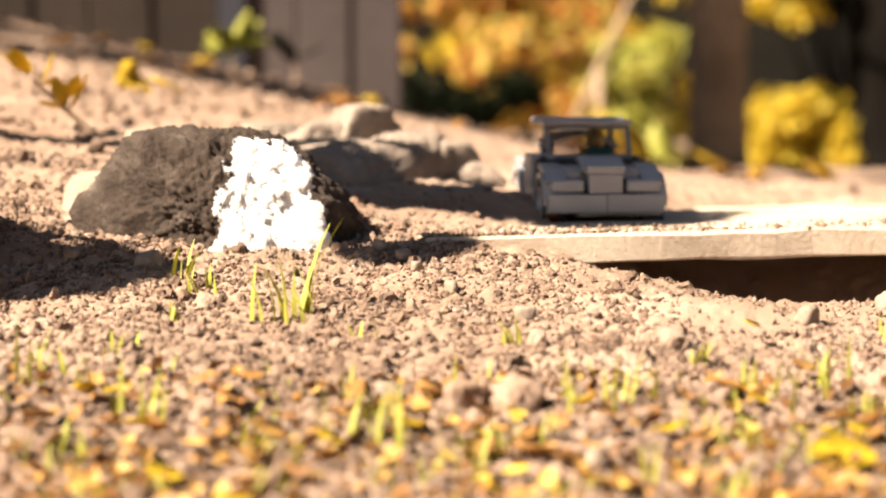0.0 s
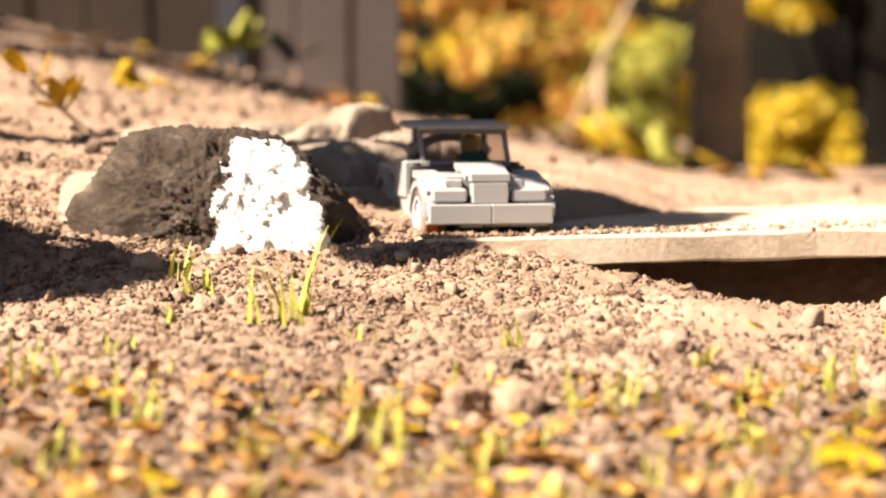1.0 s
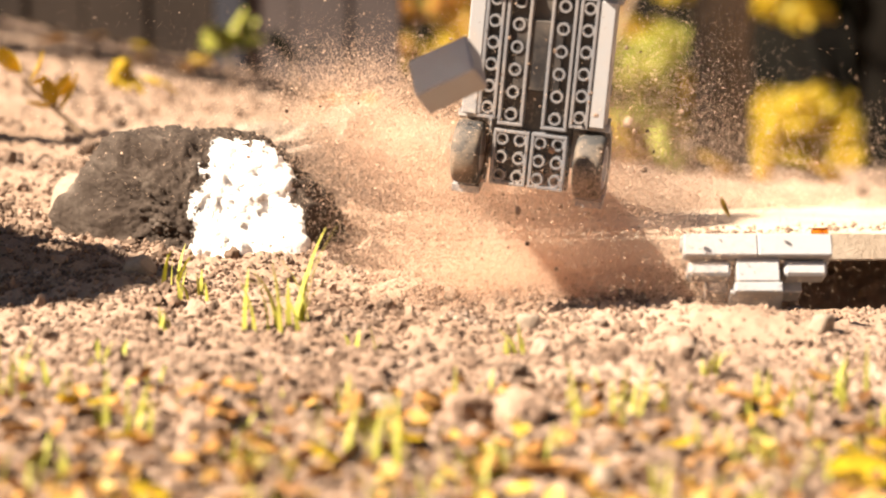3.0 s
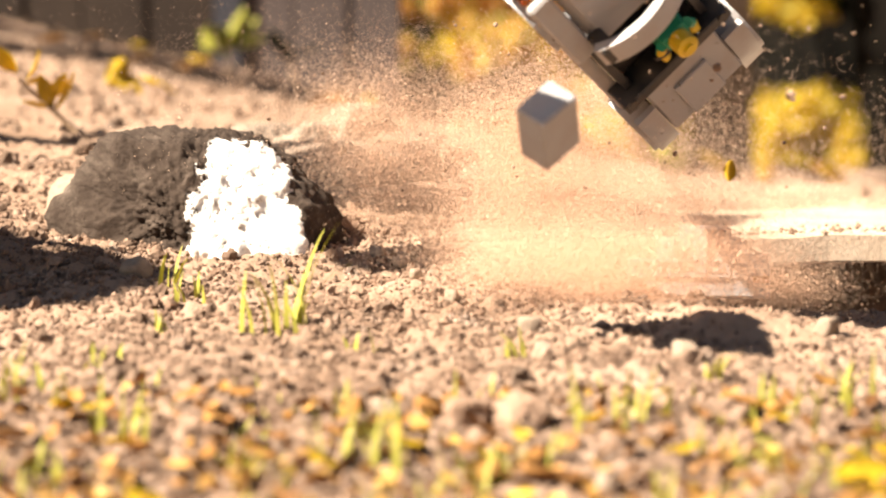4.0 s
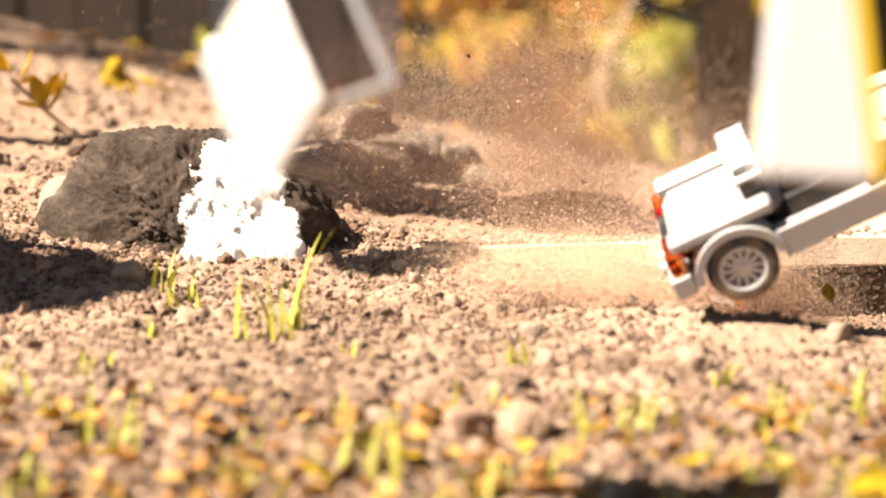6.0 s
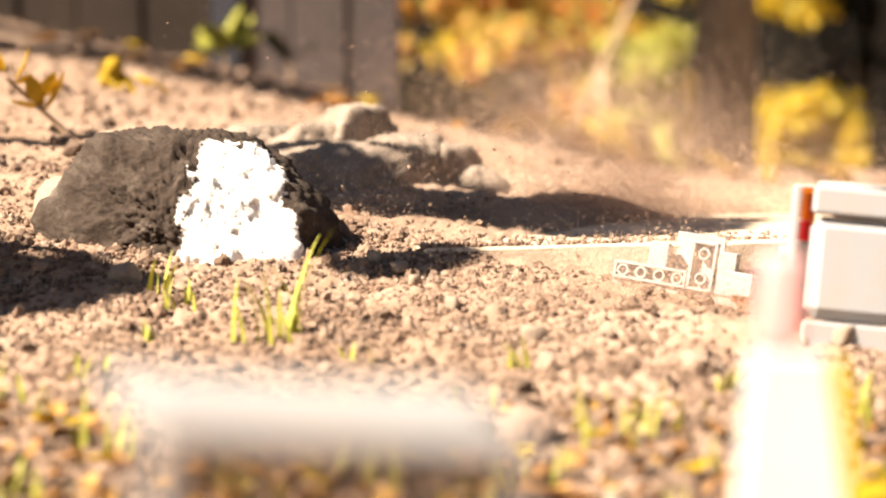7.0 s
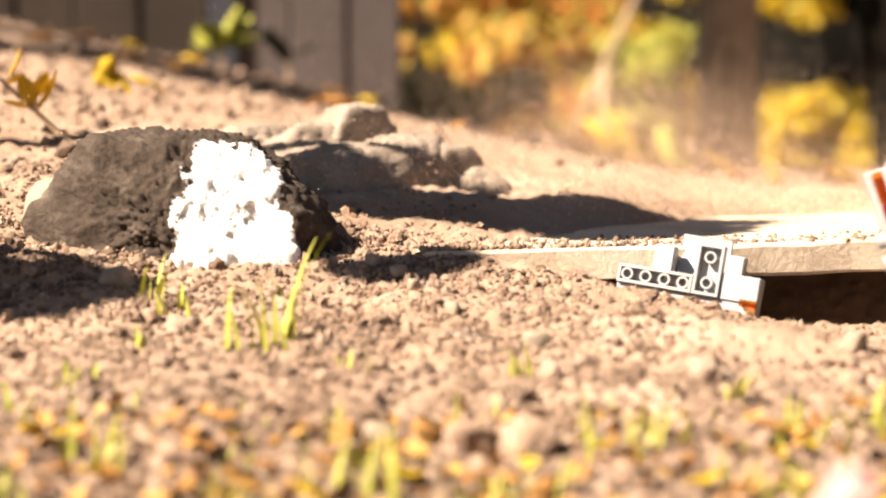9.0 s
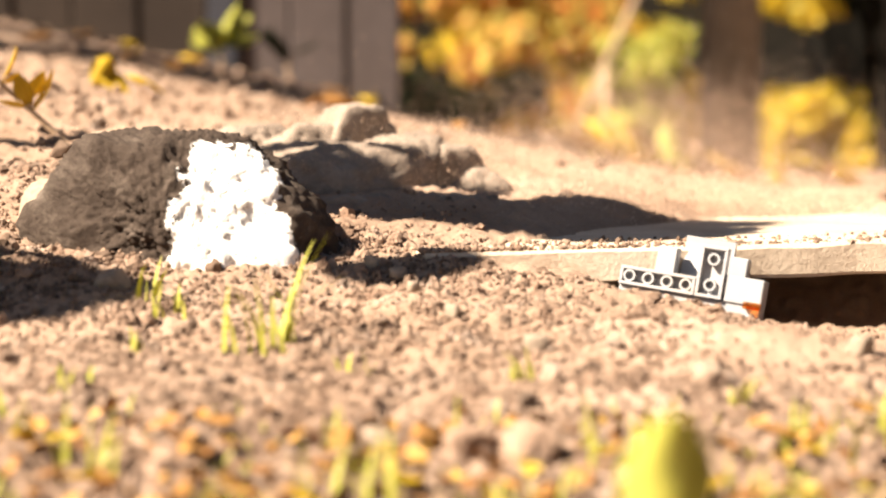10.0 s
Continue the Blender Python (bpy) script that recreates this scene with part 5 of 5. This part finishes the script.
    walk(SPRAYS[1], [
        (0, pose(-0.0062, 0.8926, -0.1535, 0.0, -0.0, 0.0)), (1.5, pose(-0.0062, 0.9090, -0.1535, 0.0, -0.0, 0.0)),
        (1.8, pose(0.0040, 0.8950, 0.0383, 0.0, 6.0, 20.0)), (2.3, pose(0.0163, 0.8825, 0.0685, 0.0, 13.5, 45.0)),
        (2.7, pose(0.0283, 0.8773, 0.0759, 0.0, 18.0, 60.0)), (3.8, pose(0.1087, 0.8492, 0.0757, 0.0, 28.5, 95.0)),
        (4.5, pose(0.1289, 0.8366, 0.0733, 0.0, 36.0, 120.0)), (5.2, pose(0.1436, 0.8220, 0.0399, 0.0, 43.5, 145.0)),
        (5.8, pose(0.1481, 0.8256, -0.0522, 0.0, 49.5, 165.0)), (6.4, pose(0.1481, 0.8316, -0.1611, 0.0, 51.0, 170.0)),
        (10, pose(0.1481, 0.8708, -0.1611, 0.0, 51.0, 170.0))])
    walk(SPRAYS[2], [
        (0, pose(-0.0219, 0.9026, -0.2043, 0.0, -0.0, 0.0)), (1.6, pose(-0.0219, 0.9200, -0.2043, 0.0, -0.0, 0.0)),
        (2.1, pose(-0.0216, 0.9187, 0.0427, 0.0, 6.0, 20.0)), (2.7, pose(-0.0316, 0.9171, 0.0710, 0.0, 12.0, 40.0)),
        (3.8, pose(-0.0237, 0.9201, 0.0861, 0.0, 22.5, 75.0)), (4.7, pose(-0.0210, 0.9197, 0.0834, 0.0, 30.0, 100.0)),
        (5.7, pose(-0.0110, 0.9303, 0.0785, 0.0, 37.5, 125.0)), (7, pose(-0.0110, 0.9438, 0.0685, 0.0, 48.0, 160.0)),
        (7.8, pose(-0.0160, 0.9504, 0.0386, 0.0, 54.0, 180.0)), (8.6, pose(-0.0210, 0.9565, -0.1012, 0.0, 60.0, -160.0)),
        (10, pose(-0.0210, 0.9717, -0.2012, 0.0, 60.0, -160.0))])
    walk(SPRAYS[3], [
        (0, pose(0.0283, 0.8428, -0.2496, 0.0, -0.0, 0.0)), (1.8, pose(0.0283, 0.8624, -0.2496, 0.0, -0.0, 0.0)),
        (2.4, pose(0.0325, 0.8527, 0.0567, 0.0, 6.0, 20.0)), (3.8, pose(0.0834, 0.8309, 0.1005, 0.0, 18.0, 60.0)),
        (4.7, pose(0.1036, 0.8197, 0.0865, 0.0, 27.0, 90.0)), (5.5, pose(0.1036, 0.8252, 0.0399, 0.0, 36.0, 120.0)),
        (6.2, pose(0.1036, 0.8294, -0.1111, 0.0, 43.5, 145.0)), (10, pose(0.1036, 0.8708, -0.2611, 0.0, 45.0, 150.0))])


motions()
